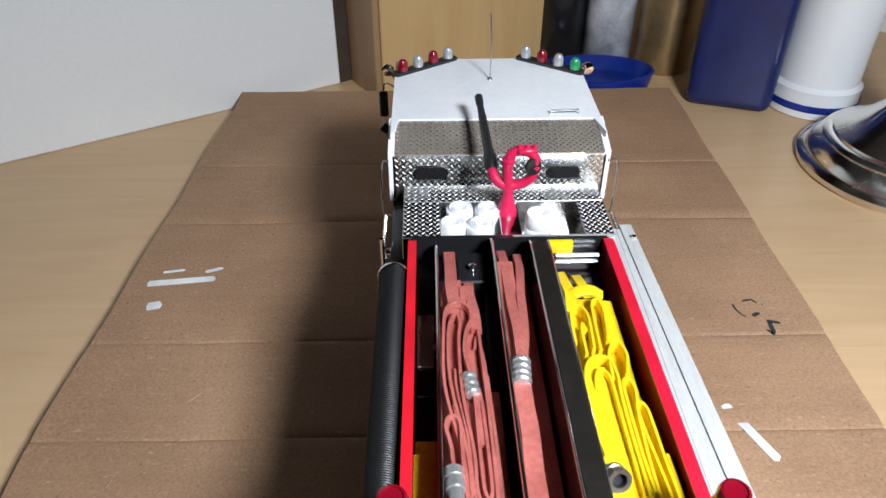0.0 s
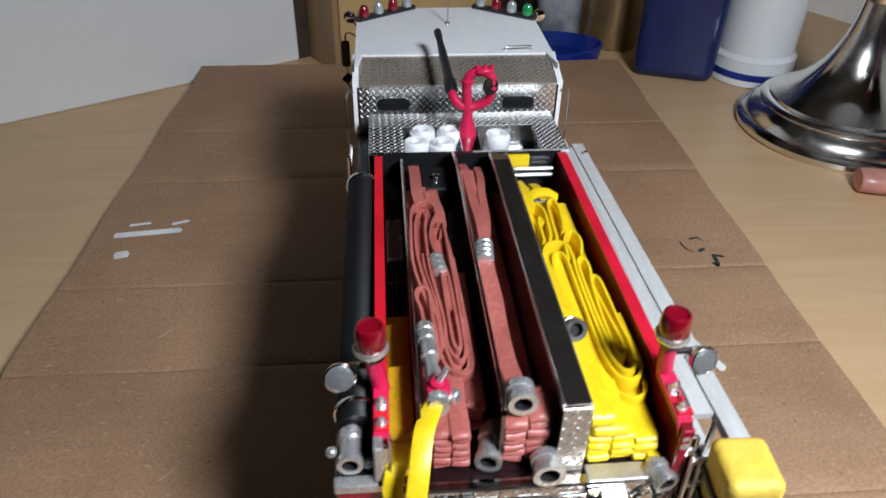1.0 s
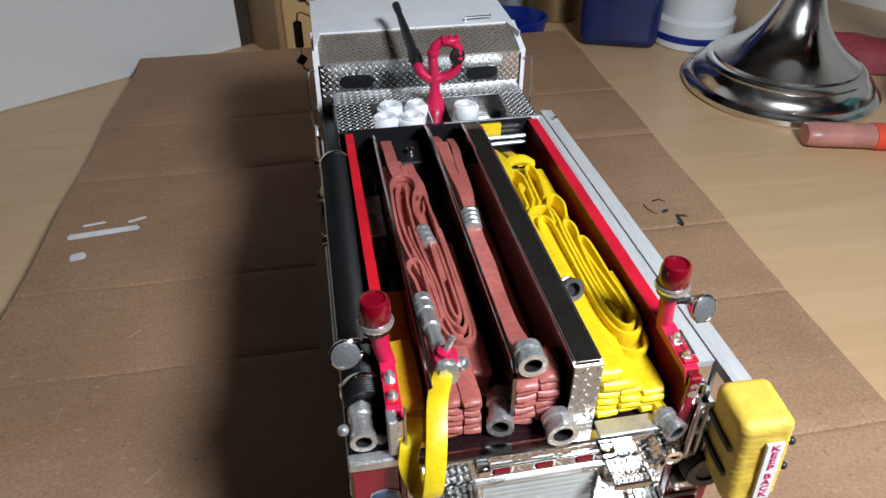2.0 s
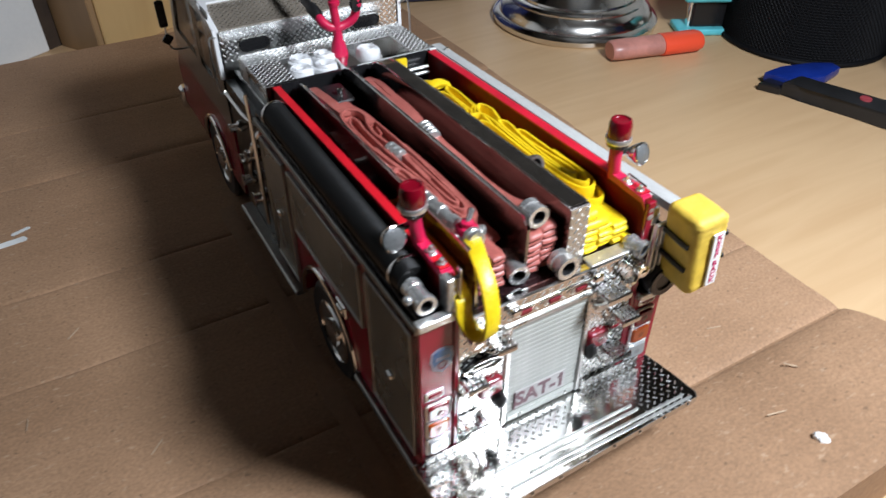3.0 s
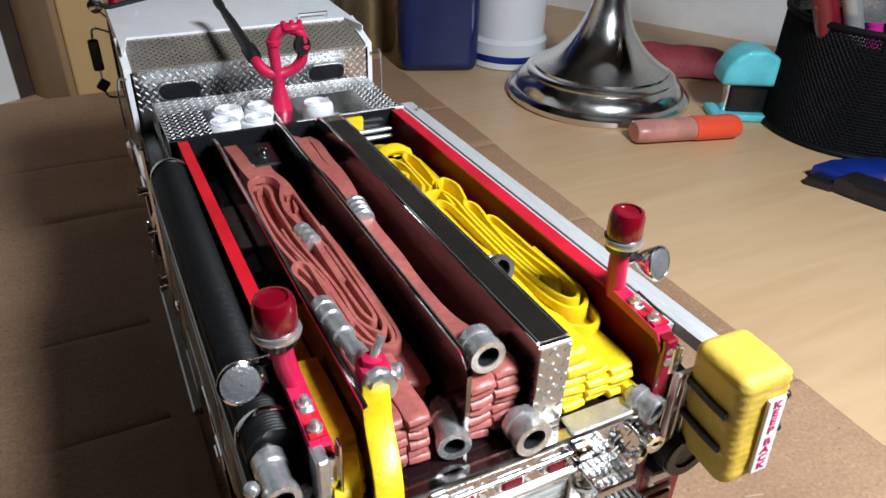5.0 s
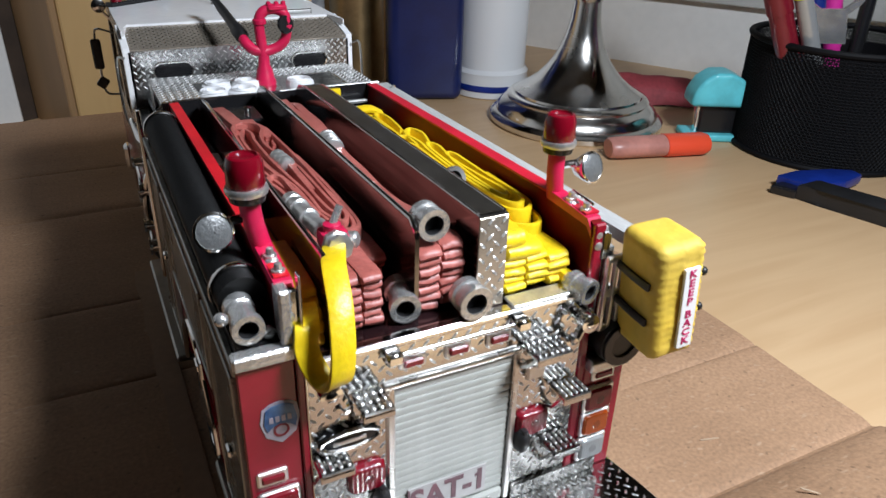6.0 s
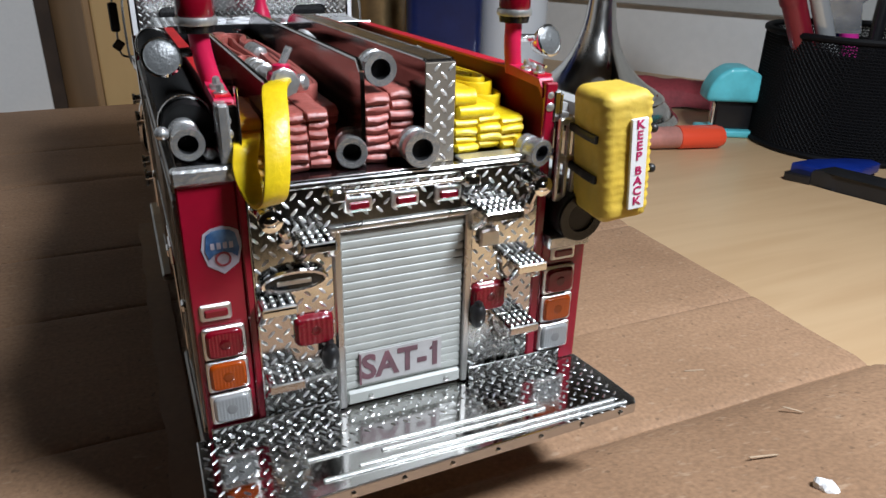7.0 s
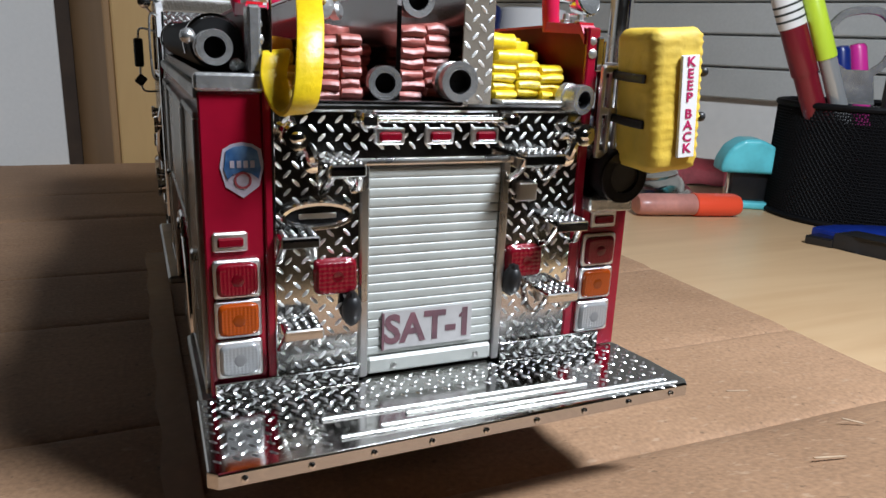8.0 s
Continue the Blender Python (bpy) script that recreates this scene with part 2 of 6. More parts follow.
def wood(name, light, dark, scale, stretch, rough, ring=1.0):
    """Wood with long streaks along the stretched axis and a fine pore relief."""
    m = bpy.data.materials.new(name)
    m.use_nodes = True
    nt = m.node_tree
    b = nt.nodes["Principled BSDF"]
    b.inputs["Roughness"].default_value = rough
    tc = nt.nodes.new("ShaderNodeTexCoord")
    mp = nt.nodes.new("ShaderNodeMapping")
    mp.inputs["Scale"].default_value = stretch
    nt.links.new(tc.outputs["Object"], mp.inputs[0])
    streak = nt.nodes.new("ShaderNodeTexNoise")
    streak.inputs["Scale"].default_value, streak.inputs["Detail"].default_value, streak.inputs["Distortion"].default_value = scale, 6, ring
    nt.links.new(mp.outputs[0], streak.inputs["Vector"])
    broad = nt.nodes.new("ShaderNodeTexNoise")
    broad.inputs["Scale"].default_value = 5
    nt.links.new(tc.outputs["Object"], broad.inputs["Vector"])
    add = nt.nodes.new("ShaderNodeMath")
    add.operation = "MULTIPLY_ADD"
    add.inputs[1].default_value = 0.7
    nt.links.new(streak.outputs["Fac"], add.inputs[0])
    half = nt.nodes.new("ShaderNodeMath")
    half.operation = "MULTIPLY"
    half.inputs[1].default_value = 0.3
    nt.links.new(broad.outputs["Fac"], half.inputs[0])
    nt.links.new(half.outputs[0], add.inputs[2])
    ramp = nt.nodes.new("ShaderNodeValToRGB")
    ramp.color_ramp.elements[0].position, ramp.color_ramp.elements[1].position = 0.34, 0.64
    ramp.color_ramp.elements[0].color, ramp.color_ramp.elements[1].color = (*dark, 1), (*light, 1)
    nt.links.new(add.outputs[0], ramp.inputs[0])
    nt.links.new(ramp.outputs[0], b.inputs["Base Color"])
    bp = nt.nodes.new("ShaderNodeBump")
    bp.inputs["Strength"].default_value, bp.inputs["Distance"].default_value = 0.08, 0.0004
    nt.links.new(streak.outputs["Fac"], bp.inputs["Height"])
    nt.links.new(bp.outputs[0], b.inputs["Normal"])
    return m


def kraft(name):
    """Brown board: pulp flecks, faint flutes, stains."""
    m = material(name, (0.40, 0.236, 0.134), 0.72, grain=0.42, scale=800, bump=0.35, second=(0.31, 0.178, 0.098), mix_scale=17)
    nt = m.node_tree
    b = nt.nodes["Principled BSDF"]
    src = b.inputs["Base Color"].links[0].from_socket
    tc = nt.nodes.new("ShaderNodeTexCoord")
    wave = nt.nodes.new("ShaderNodeTexWave")
    wave.bands_direction = "Y"
    wave.inputs["Scale"].default_value, wave.inputs["Distortion"].default_value, wave.inputs["Detail"].default_value = 36, 1.2, 2
    nt.links.new(tc.outputs["Object"], wave.inputs["Vector"])
    fleck = nt.nodes.new("ShaderNodeTexNoise")
    fleck.inputs["Scale"].default_value, fleck.inputs["Detail"].default_value = 420, 2
    nt.links.new(tc.outputs["Object"], fleck.inputs["Vector"])
    spot = nt.nodes.new("ShaderNodeMapRange")
    spot.inputs["From Min"].default_value, spot.inputs["From Max"].default_value = 0.27, 0.33
    spot.inputs["To Min"].default_value = 0.62
    nt.links.new(fleck.outputs["Fac"], spot.inputs["Value"])
    band = nt.nodes.new("ShaderNodeMapRange")
    band.inputs["To Min"].default_value, band.inputs["To Max"].default_value = 0.965, 1.0
    nt.links.new(wave.outputs["Fac"], band.inputs["Value"])
    both = nt.nodes.new("ShaderNodeMath")
    both.operation = "MULTIPLY"
    nt.links.new(spot.outputs[0], both.inputs[0])
    nt.links.new(band.outputs[0], both.inputs[1])
    stretch = nt.nodes.new("ShaderNodeMapping")
    stretch.inputs["Scale"].default_value = (0.45, 1.0, 1.0)
    stretch.inputs["Rotation"].default_value = (0, 0, 0.5)
    nt.links.new(tc.outputs["Object"], stretch.inputs[0])
    fibre = nt.nodes.new("ShaderNodeTexNoise")
    fibre.inputs["Scale"].default_value, fibre.inputs["Detail"].default_value = 520, 3
    nt.links.new(stretch.outputs[0], fibre.inputs["Vector"])
    pale = nt.nodes.new("ShaderNodeMapRange")
    pale.inputs["From Min"].default_value, pale.inputs["From Max"].default_value = 0.62, 0.74
    pale.inputs["To Min"].default_value, pale.inputs["To Max"].default_value = 0.0, 0.5
    nt.links.new(fibre.outputs["Fac"], pale.inputs["Value"])
    lift = nt.nodes.new("ShaderNodeMix")
    lift.data_type = "RGBA"
    lift.inputs["B"].default_value = (0.50, 0.35, 0.23, 1)
    nt.links.new(pale.outputs[0], lift.inputs["Factor"])
    nt.links.new(src, lift.inputs["A"])
    src = lift.outputs["Result"]
    mul = nt.nodes.new("ShaderNodeMix")
    mul.data_type, mul.blend_type = "RGBA", "MULTIPLY"
    mul.inputs["Factor"].default_value = 1.0
    nt.links.new(src, mul.inputs["A"])
    nt.links.new(both.outputs[0], mul.inputs["B"])
    nt.links.new(mul.outputs["Result"], b.inputs["Base Color"])
    return m


KRAFT = kraft("kraft_board")
DESKWOOD = wood("beech_desk_top", (0.62, 0.42, 0.235), (0.55, 0.355, 0.19), 9, (1, 9, 1), 0.36)
PANELWOOD = wood("pine_panel", (0.60, 0.40, 0.18), (0.52, 0.33, 0.14), 8, (6, 6, 0.7), 0.5)
PANELEDGE = wood("panel_edge_wood", (0.36, 0.22, 0.11), (0.30, 0.18, 0.085), 10, (6, 6, 0.7), 0.5)
WALLPAINT = material("wall_paint", (0.86, 0.85, 0.81), 0.7, grain=0.06, second=(0.88, 0.87, 0.84), mix_scale=4, scale=120, bump=0.1)
# dimness of the unseen room, put into its wall colour for dark chrome reflections
ROOMPAINT = material("dim_room_colour", (0.11, 0.088, 0.066), 0.8, grain=0.1, mix_scale=3, scale=60)
CEILINGPAINT = material("ceiling_paint", (0.62, 0.54, 0.43), 0.8, grain=0.1, mix_scale=3, scale=60)
DOORPAINT = material("white_door_paint", (0.78, 0.78, 0.76), 0.5, grain=0.05, second=(0.75, 0.75, 0.73), mix_scale=6)
SLATPAINT = material("slat_paint", (0.54, 0.54, 0.51), 0.6, grain=0.1, second=(0.62, 0.62, 0.59), mix_scale=10)
GAPSHADE = material("gap_shade", (0.05, 0.03, 0.018), 0.7, grain=0.2)
TAPE = material("white_tape", (0.80, 0.81, 0.80), 0.5, grain=0.05)
INK = material("dark_ink", (0.03, 0.04, 0.035), 0.6, grain=0.3)
BLUE = material("blue_plastic", (0.008, 0.03, 0.24), 0.3, grain=0.1)
NAVY = material("navy_plastic", (0.010, 0.020, 0.10), 0.28, grain=0.15, second=(0.008, 0.015, 0.075))
TEAL = material("teal_plastic", (0.14, 0.66, 0.74), 0.3, grain=0.05)
PENPINK = material("pink_translucent_barrel", (0.75, 0.33, 0.27), 0.35, grain=0.15, through=0.25)
PENRED = material("red_orange_cap", (0.85, 0.085, 0.035), 0.35)
MAROON = material("dark_red_cloth", (0.32, 0.04, 0.05), 0.7, grain=0.3, bump=0.3)
GOLD = material("brass_tin", (0.42, 0.30, 0.15), 0.35, 0.7, grain=0.15)
CERAMIC = material("white_ceramic", (0.74, 0.75, 0.76), 0.25, coat=0.3)
PAPER = material("white_paper", (0.8, 0.8, 0.79), 0.6)
LIME = material("lime_plastic", (0.55, 0.75, 0.05), 0.35)
MAGENTA = material("magenta_plastic", (0.65, 0.03, 0.30), 0.35)
GREEN = material("green_print", (0.10, 0.32, 0.05), 0.5)
BADGEBLUE = material("badge_blue", (0.022, 0.08, 0.21), 0.35, grain=0.3, second=(0.10, 0.20, 0.36), mix_scale=420, scale=900)
BADGEWHITE = material("badge_white", (0.42, 0.38, 0.44), 0.4, grain=0.25, second=(0.40, 0.36, 0.42), mix_scale=400, scale=900)
PLATE = material("stamped_plate", (0.64, 0.63, 0.61), 0.13, 1.0, rough_var=0.06, mix_scale=70)
BRIGHTPLATE = material("worn_bright_plate", (0.84, 0.84, 0.83), 0.25, 1.0, grain=0.35, scale=700, rough_var=0.1, mix_scale=110)
# bright plate whose brown room reflection is painted into the base colour
SLOPEPLATE = material("plate_with_brown_reflection", (0.40, 0.345, 0.28), 0.2, 0.5, grain=0.2, scale=700, rough_var=0.08, mix_scale=60)
TREADBAR = material("worn_tread_bars", (0.82, 0.82, 0.81), 0.28, 1.0, rough_var=0.08, mix_scale=120)
SATIN = material("satin_lozenges", (0.90, 0.90, 0.89), 0.5, 0.85, rough_var=0.08, mix_scale=120)
LOZENGE = material("raised_lozenges", (0.88, 0.88, 0.87), 0.42, 1.0, rough_var=0.08, mix_scale=120)
LABEL = material("printed_label", (0.56, 0.54, 0.53), 0.5, grain=0.15, scale=500)
LETTER = material("maroon_print", (0.13, 0.065, 0.078), 0.55, grain=0.3, second=(0.20, 0.08, 0.10), scale=600, mix_scale=200)
LETTERPINK = material("crimson_print", (0.45, 0.01, 0.10), 0.55)

# ---- the setting ----
DESK = -12.0
U, V = Vector((0.866, 0.5, 0)), Vector((0.5, -0.866, 0))


def uv_box(bm, s0, s1, v0, v1, z0, z1, bevel=0.0):
    """A box along the cabinet's own directions: s away from the seat, v across."""
    m = Matrix(((U.x, V.x, 0, 0), (U.y, V.y, 0, 0), (0, 0, 1, 0), (0, 0, 0, 1)))
    return box(bm, s0, s1, v0, v1, z0, z1, bevel, m)


bm = bmesh.new()
front = [(-112, -470), (-112, -70), (-109, 10), (-100, 70), (-84, 118), (-61, 147), (29, 205), (120, 262), (640, 590), (640, -470)]
prism(bm, [((U * q + V * w).x, (U * q + V * w).y) for q, w in front], DESK - 25, DESK, "z")
tagged(part("desk_top", bm, DESKWOOD), "pale beech wooden desk top with long grain", "desk", kind="structure")
for v0 in (-468, 186):
    bm = bmesh.new()
    uv_box(bm, 30, 630, v0, v0 + 18, -800, DESK - 25.2)
    tagged(part("desk_panel", bm, DESKWOOD), "plain beech side panel under the desk", "desk", kind="structure")
bm = bmesh.new()
uv_box(bm, 600, 640, -958, 900, DESK, 430)
tagged(part("wall_back", bm, WALLPAINT), "plain off-white wall behind the desk", "wall", kind="structure")
for k in range(13):
    bm = bmesh.new()
    uv_box(bm, 590, 599, -393, 898, 51 + 28 * k, 51 + 28 * k + 26.2, 1.2)
    slat = part("slat", bm, SLATPAINT, bpy.data.objects["wall_back"])
bm = bmesh.new()
uv_box(bm, -900, 147, -452, -438, DESK, 330, 1.0)
tagged(part("cupboard_door", bm, DOORPAINT), "plain white cupboard door beside the desk", "door", kind="structure")
# solid box in a near-black colour that paints the shade of the recess
bm = bmesh.new()
uv_box(bm, 147.2, 599, -456, -440, DESK, 185)
tagged(part("cupboard_carcass", bm, GAPSHADE), "recess beside the cupboard door, its shade in the colour", "cupboard", kind="structure")
bm = bmesh.new()
uv_box(bm, 157, 162, -439.5, -396, DESK, 185, 0.8)
tagged(part("panel_edge", bm, PANELEDGE), "brown front edge of the wooden side panel", "panel", kind="structure")
bm = bmesh.new()
uv_box(bm, 162.2, 589.5, -439.5, -395, DESK, 185, 0.8)
tagged(part("wall_panel", bm, PANELWOOD), "pale pine side panel with a round hole", "panel", kind="structure")
bm = bmesh.new()
hole = Matrix.Translation(U * 232 + V * -394.9 + Vector((0, 0, 72))) @ V.to_track_quat("Z", "X").to_matrix().to_4x4()
lathe(bm, [(7.5, 0.0), (7.5, 0.9), (5.2, 0.9), (5.0, 0.3), (0.4, 0.2)], hole, 24)
part("hole_ring", bm, STEEL, bpy.data.objects["wall_panel"], "grey metal socket in the panel", smooth=True)
for name, (s0, s1, v0, v1, z0, z1) in {"wall_right": (-1500, 640, 1500, 1540, -800, 1500), "wall_left": (-1500, 640, -1000, -960, -800, 1500), "wall_behind": (-1540, -1500, -1000, 1540, -800, 1500),
                                       "ceiling": (-1540, 640, -1000, 1540, 1500, 1540), "floor": (-1540, 640, -1000, 1540, -840, -800), "wall_upper": (641, 680, -1000, 1540, -800, 1500)}.items():
    bm = bmesh.new()
    uv_box(bm, s0, s1, v0, v1, z0, z1)
    tagged(part(name, bm, CEILINGPAINT if name == "ceiling" else ROOMPAINT), "plain unseen room surface", "ceiling" if name == "ceiling" else "floor" if name == "floor" else "wall", kind="structure")

# the flattened carton under the model: creased top sheet, thickness, folds
board = thing("cardboard_carton", 0, 130, -12, "flattened brown cardboard carton with fold creases, lying on the desk", "cardboard")


def flap(y):
    """The height to which the folded-back rear flap stands off the sheet."""
    return 3.0 * (1 - math.exp((y + 4) / 6.0)) + 0.26 * (-4 - y) if y < -4 else 0.0


FOLDS = (-3, 43, 112, 163, 252, 311)
bm = bmesh.new()
xs = [-173 + 319 * i / 64 for i in range(65)]
ys = sorted([-62 + 475 * j / 90 for j in range(91)] + [f + d for f in FOLDS for d in (-1.6, -0.7, 0, 0.7, 1.6)] + [-4.0 - 1.1 * k for k in range(1, 16)])
grid = []
for y in ys:
    row = []
    for x in xs:
        z = 0.5 * noise.noise(Vector((x * 0.02, y * 0.02, 0))) + 0.12 * noise.noise(Vector((x * 0.07, y * 0.07, 5)))
        z *= min(1.0, max(0.0, (abs(x) - 55) / 40)) if -40 < y < 290 else 1.0
        for f in FOLDS:
            d = abs(y - f)
            if d < 2.0:
                z -= (0.5 + 0.4 * noise.noise(Vector((x * 0.03, f, 2)))) * (1 - d / 2.0) ** 2
            if 2.0 <= d < 15:
                side = 1.0 if y > f else 0.45
                z += side * (0.34 + 0.3 * noise.noise(Vector((x * 0.025, f, 7)))) * (1 - (d - 2) / 13)
        z += flap(y)
        edge = (2.5 * noise.noise(Vector((y * 0.012, 3.1, 0))) + (13.0 * max(0, (y - 100) / 313) if x < 0 else 0)) * (abs(x) / 160) ** 3
        row.append(bm.verts.new((x + edge, y + 1.5 * noise.noise(Vector((x * 0.02, 9.0, 0))) * (1 if y > 400 else 0), z)))
    grid.append(row)
for a, b in zip(grid, grid[1:]):
    for k in range(64):
        bm.faces.new((a[k], a[k + 1], b[k + 1], b[k]))
skirt = [r[0] for r in grid] + grid[-1][1:] + [r[-1] for r in grid[::-1]][1:] + grid[0][-2:0:-1]
low = [bm.verts.new((v.co.x, v.co.y, -11.9)) for v in skirt]
n = len(skirt)
for k in range(n):
    bm.faces.new((skirt[k], skirt[(k + 1) % n], low[(k + 1) % n], low[k]))
part("sheet", bm, KRAFT, board, smooth=True)


def strip(name, x0, y0, x1, y1, wide, mat, parent, label):
    """A thin strip of tape or ink from point to point on the carton, with torn ends."""
    bm = bmesh.new()
    d = Vector((x1 - x0, y1 - y0, 0))
    a = math.degrees(math.atan2(d.y, d.x))
    h = wide / 2
    prism(bm, [(0, -h), (d.length, -h * 0.8), (d.length + 0.8, 0), (d.length - 0.4, h), (0.3, h * 0.9), (-0.5, 0.1)], 0.0, 0.22, "z", turn(x0, y0, 0.05, 0, 0, a))
    if max(y0, y1) < -4:
        bmesh.ops.translate(bm, vec=(0, 0, flap(min(y0, y1)) + 0.3), verts=bm.verts)
    return part(name, bm, mat, parent, label)


strip("tape_piece", -157.5, 202.6, -127.5, 205.6, 4.2, TAPE, board, "white tape")
strip("tape_piece", -153, 186.4, -147.5, 187.4, 5.5, TAPE, board, "white tape")
strip("tape_piece", -132.5, 211, -125.5, 213.5, 2.2, TAPE, board, "white tape")
strip("tape_piece", -152.5, 211, -143.5, 212.5, 1.6, TAPE, board, "white tape")
strip("tape_piece", 89, 124, 99.5, 98.5, 4.0, TAPE, board, "white tape")
for x0, y0, x1, y1, w in ((112.0, 182.0, 112.2, 179.2, 0.9), (112.3, 179.0, 113.2, 176.2, 0.8), (113.4, 175.8, 115.0, 174.2, 0.6), (118.6, 174.6, 121.4, 176.0, 2.0), (117.6, 184.6, 121.6, 185.4, 1.0), (121.8, 185.0, 123.0, 183.4, 0.7),
                          (123.6, 171.0, 128.2, 169.6, 1.8), (124.2, 170.0, 123.4, 163.2, 2.2), (121.6, 165.2, 123.2, 163.0, 1.2)):
    strip("ink_mark", x0, y0, x1, y1, w, INK, board, "dark smudged ink mark")
CLEARTAPE = material("clear_brown_tape", (0.30, 0.175, 0.10), 0.45, grain=0.2, second=(0.34, 0.20, 0.115), mix_scale=70, coat=0.0, rough_var=0.1)
bm = bmesh.new()
edge_l = [(-47.5 + 0.5 * math.sin(0.21 * y), y) for y in range(-8, 185, 6)]
prism(bm, [(-40.5, -8)] + [(-40.5, 184)] + edge_l[::-1], 0.45, 0.56, "z")
part("clear_tape", bm, CLEARTAPE, board, "strip of glossy clear tape")
SCUFF = material("torn_pale_fibre", (0.50, 0.36, 0.24), 0.8, grain=0.3)
for x0, y0, x1, y1, w in ((92, 14, 97, 12.6, 0.5), (96, -16, 98.5, -19, 0.6), (-120, 130, -116, 134, 0.5), (-104, 62, -100, 66, 0.5), (70, -30, 76, -31.5, 0.5), (-138, 92, -137, 97, 0.4), (64, 150, 67, 152, 0.5)):
    strip("scuff_mark", x0, y0, x1, y1, w, SCUFF, board, "pale torn fibre")
bm = bmesh.new()
for k, r in enumerate((1.5, 1.8, 1.3)):
    bmesh.ops.create_icosphere(bm, subdivisions=2, radius=r, matrix=turn(73.6 + 0.5 * k, -44.4 - 1.2 * k, 14.0 - 0.2 * k, 20 * k, 30, 0))
for v in bm.verts:
    v.co += Vector((0.5, 0.5, 0.4)) * noise.noise(v.co * 0.9)
tagged(part("paper_crumb", bm, PAPER), "small white paper crumb on the cardboard", "crumb")

# ---- the model fire engine ----
engine = thing("model_fire_engine", 0, 120, 0, "detailed red and chrome scale model fire engine with white cab roof", "model fire engine")


def P(name, mat, label="", parent=None, smooth=False):
    """Collects pieces in a bmesh and links them as one part when left."""
    class Piece:
        def __enter__(self):
            self.bm = bmesh.new()
            return self.bm

        def __exit__(self, *a):
            self.ob = part(name, self.bm, mat, parent or engine, label, smooth)
    return Piece()


def disc_arc(cy, cz, r, a0, a1, n):
    return [(cy + r * math.cos(radians(a0 + (a1 - a0) * k / n)), cz + r * math.sin(radians(a0 + (a1 - a0) * k / n))) for k in range(n + 1)]


WHEEL_R, WHEEL_F, WHEEL_Z = 66.0, 197.0, 18.5
# body sides, with the wheel arches cut out
arch = disc_arc(WHEEL_R, WHEEL_Z + 2, 21.5, 175, 5, 16)
for side, top in ((-1, 77.0), (1, 58.0)):
    with P("body_side", RED, "red enamelled body side with a wheel arch") as bm:
        outline = [(0, 21), (0, top), (117, top), (117, 21), (WHEEL_R + 22.2, 21)] + [(y, z) for y, z in arch[::-1]] + [(WHEEL_R - 22.2, 21)]
        lo, hi = sorted((side * 38.6, side * 29.4))
        prism(bm, outline, lo, hi, "x")
    with P("wheel_arch_trim", CHROME, "chrome wheel arch trim", smooth=True) as bm:
        tube(bm, [(side * 38.9, y, z) for y, z in disc_arc(WHEEL_R, WHEEL_Z + 2, 22.2, 180, 0, 20)], 0.9, 8)
    with P("top_trim", FRAME, "chrome edge trim") as bm:
        box(bm, side * 39.0 - 0.7, side * 39.0 + 0.7, -0.5, 117, top - 1.4, top + 0.6, 0.3)
    with P("rub_rail", FRAME, "chrome lower edge rail") as bm:
        box(bm, side * 39.2 - 1.2, side * 39.2 + 1.2, -1, 43, 18.2, 21, 0.5)
    with P("running_board", FRAME, "chrome running board") as bm:
        box(bm, side * 39.6 - 2.5, side * 39.6 + 2.5, 90, 155, 17.5, 19.6, 0.6)

# side locker doors
for side, rows in ((-1, ((2.5, 29, 26, 73.5), (33, 87, 49, 72.5), (91, 113, 22.5, 72.5))), (1, ((2.5, 29, 26, 55), (33, 87, 47, 55), (91, 113, 22.5, 55)))):
    for y0, y1, z0, z1 in rows:
        x = side * 39.0
        with P("locker_door", GREYPANEL, "grey framed locker door") as bm:
            box(bm, x - 0.4, x + 0.4, y0 + 1.0, y1 - 1.0, z0 + 1.0, z1 - 1.0, 0.2)
        door = LAST[-1]
        with P("frame", FRAME, "metal frame", door) as bm:
            for a, b, c, d in ((y0, y1, z1 - 1.1, z1), (y0, y1, z0, z0 + 1.1), (y0, y0 + 1.1, z0 + 1.1, z1 - 1.1), (y1 - 1.1, y1, z0 + 1.1, z1 - 1.1)):
                box(bm, x - 0.75, x + 0.75, a, b, c, d, 0.2)
        if side < 0:
            with P("handle", CHROME, "chrome latch", door) as bm:
                if z0 > 40:
                    box(bm, x - 1.2, x - 0.4, 45, 52, 42.5, 47.5, 0.4)
                    box(bm, x - 1.8, x - 1.2, 46.5, 50.5, 44, 46, 0.3)
                else:
                    box(bm, x - 1.3, x - 0.4, (y0 + y1) / 2 - 1.5, (y0 + y1) / 2 + 1.5, 46, 48, 0.4)

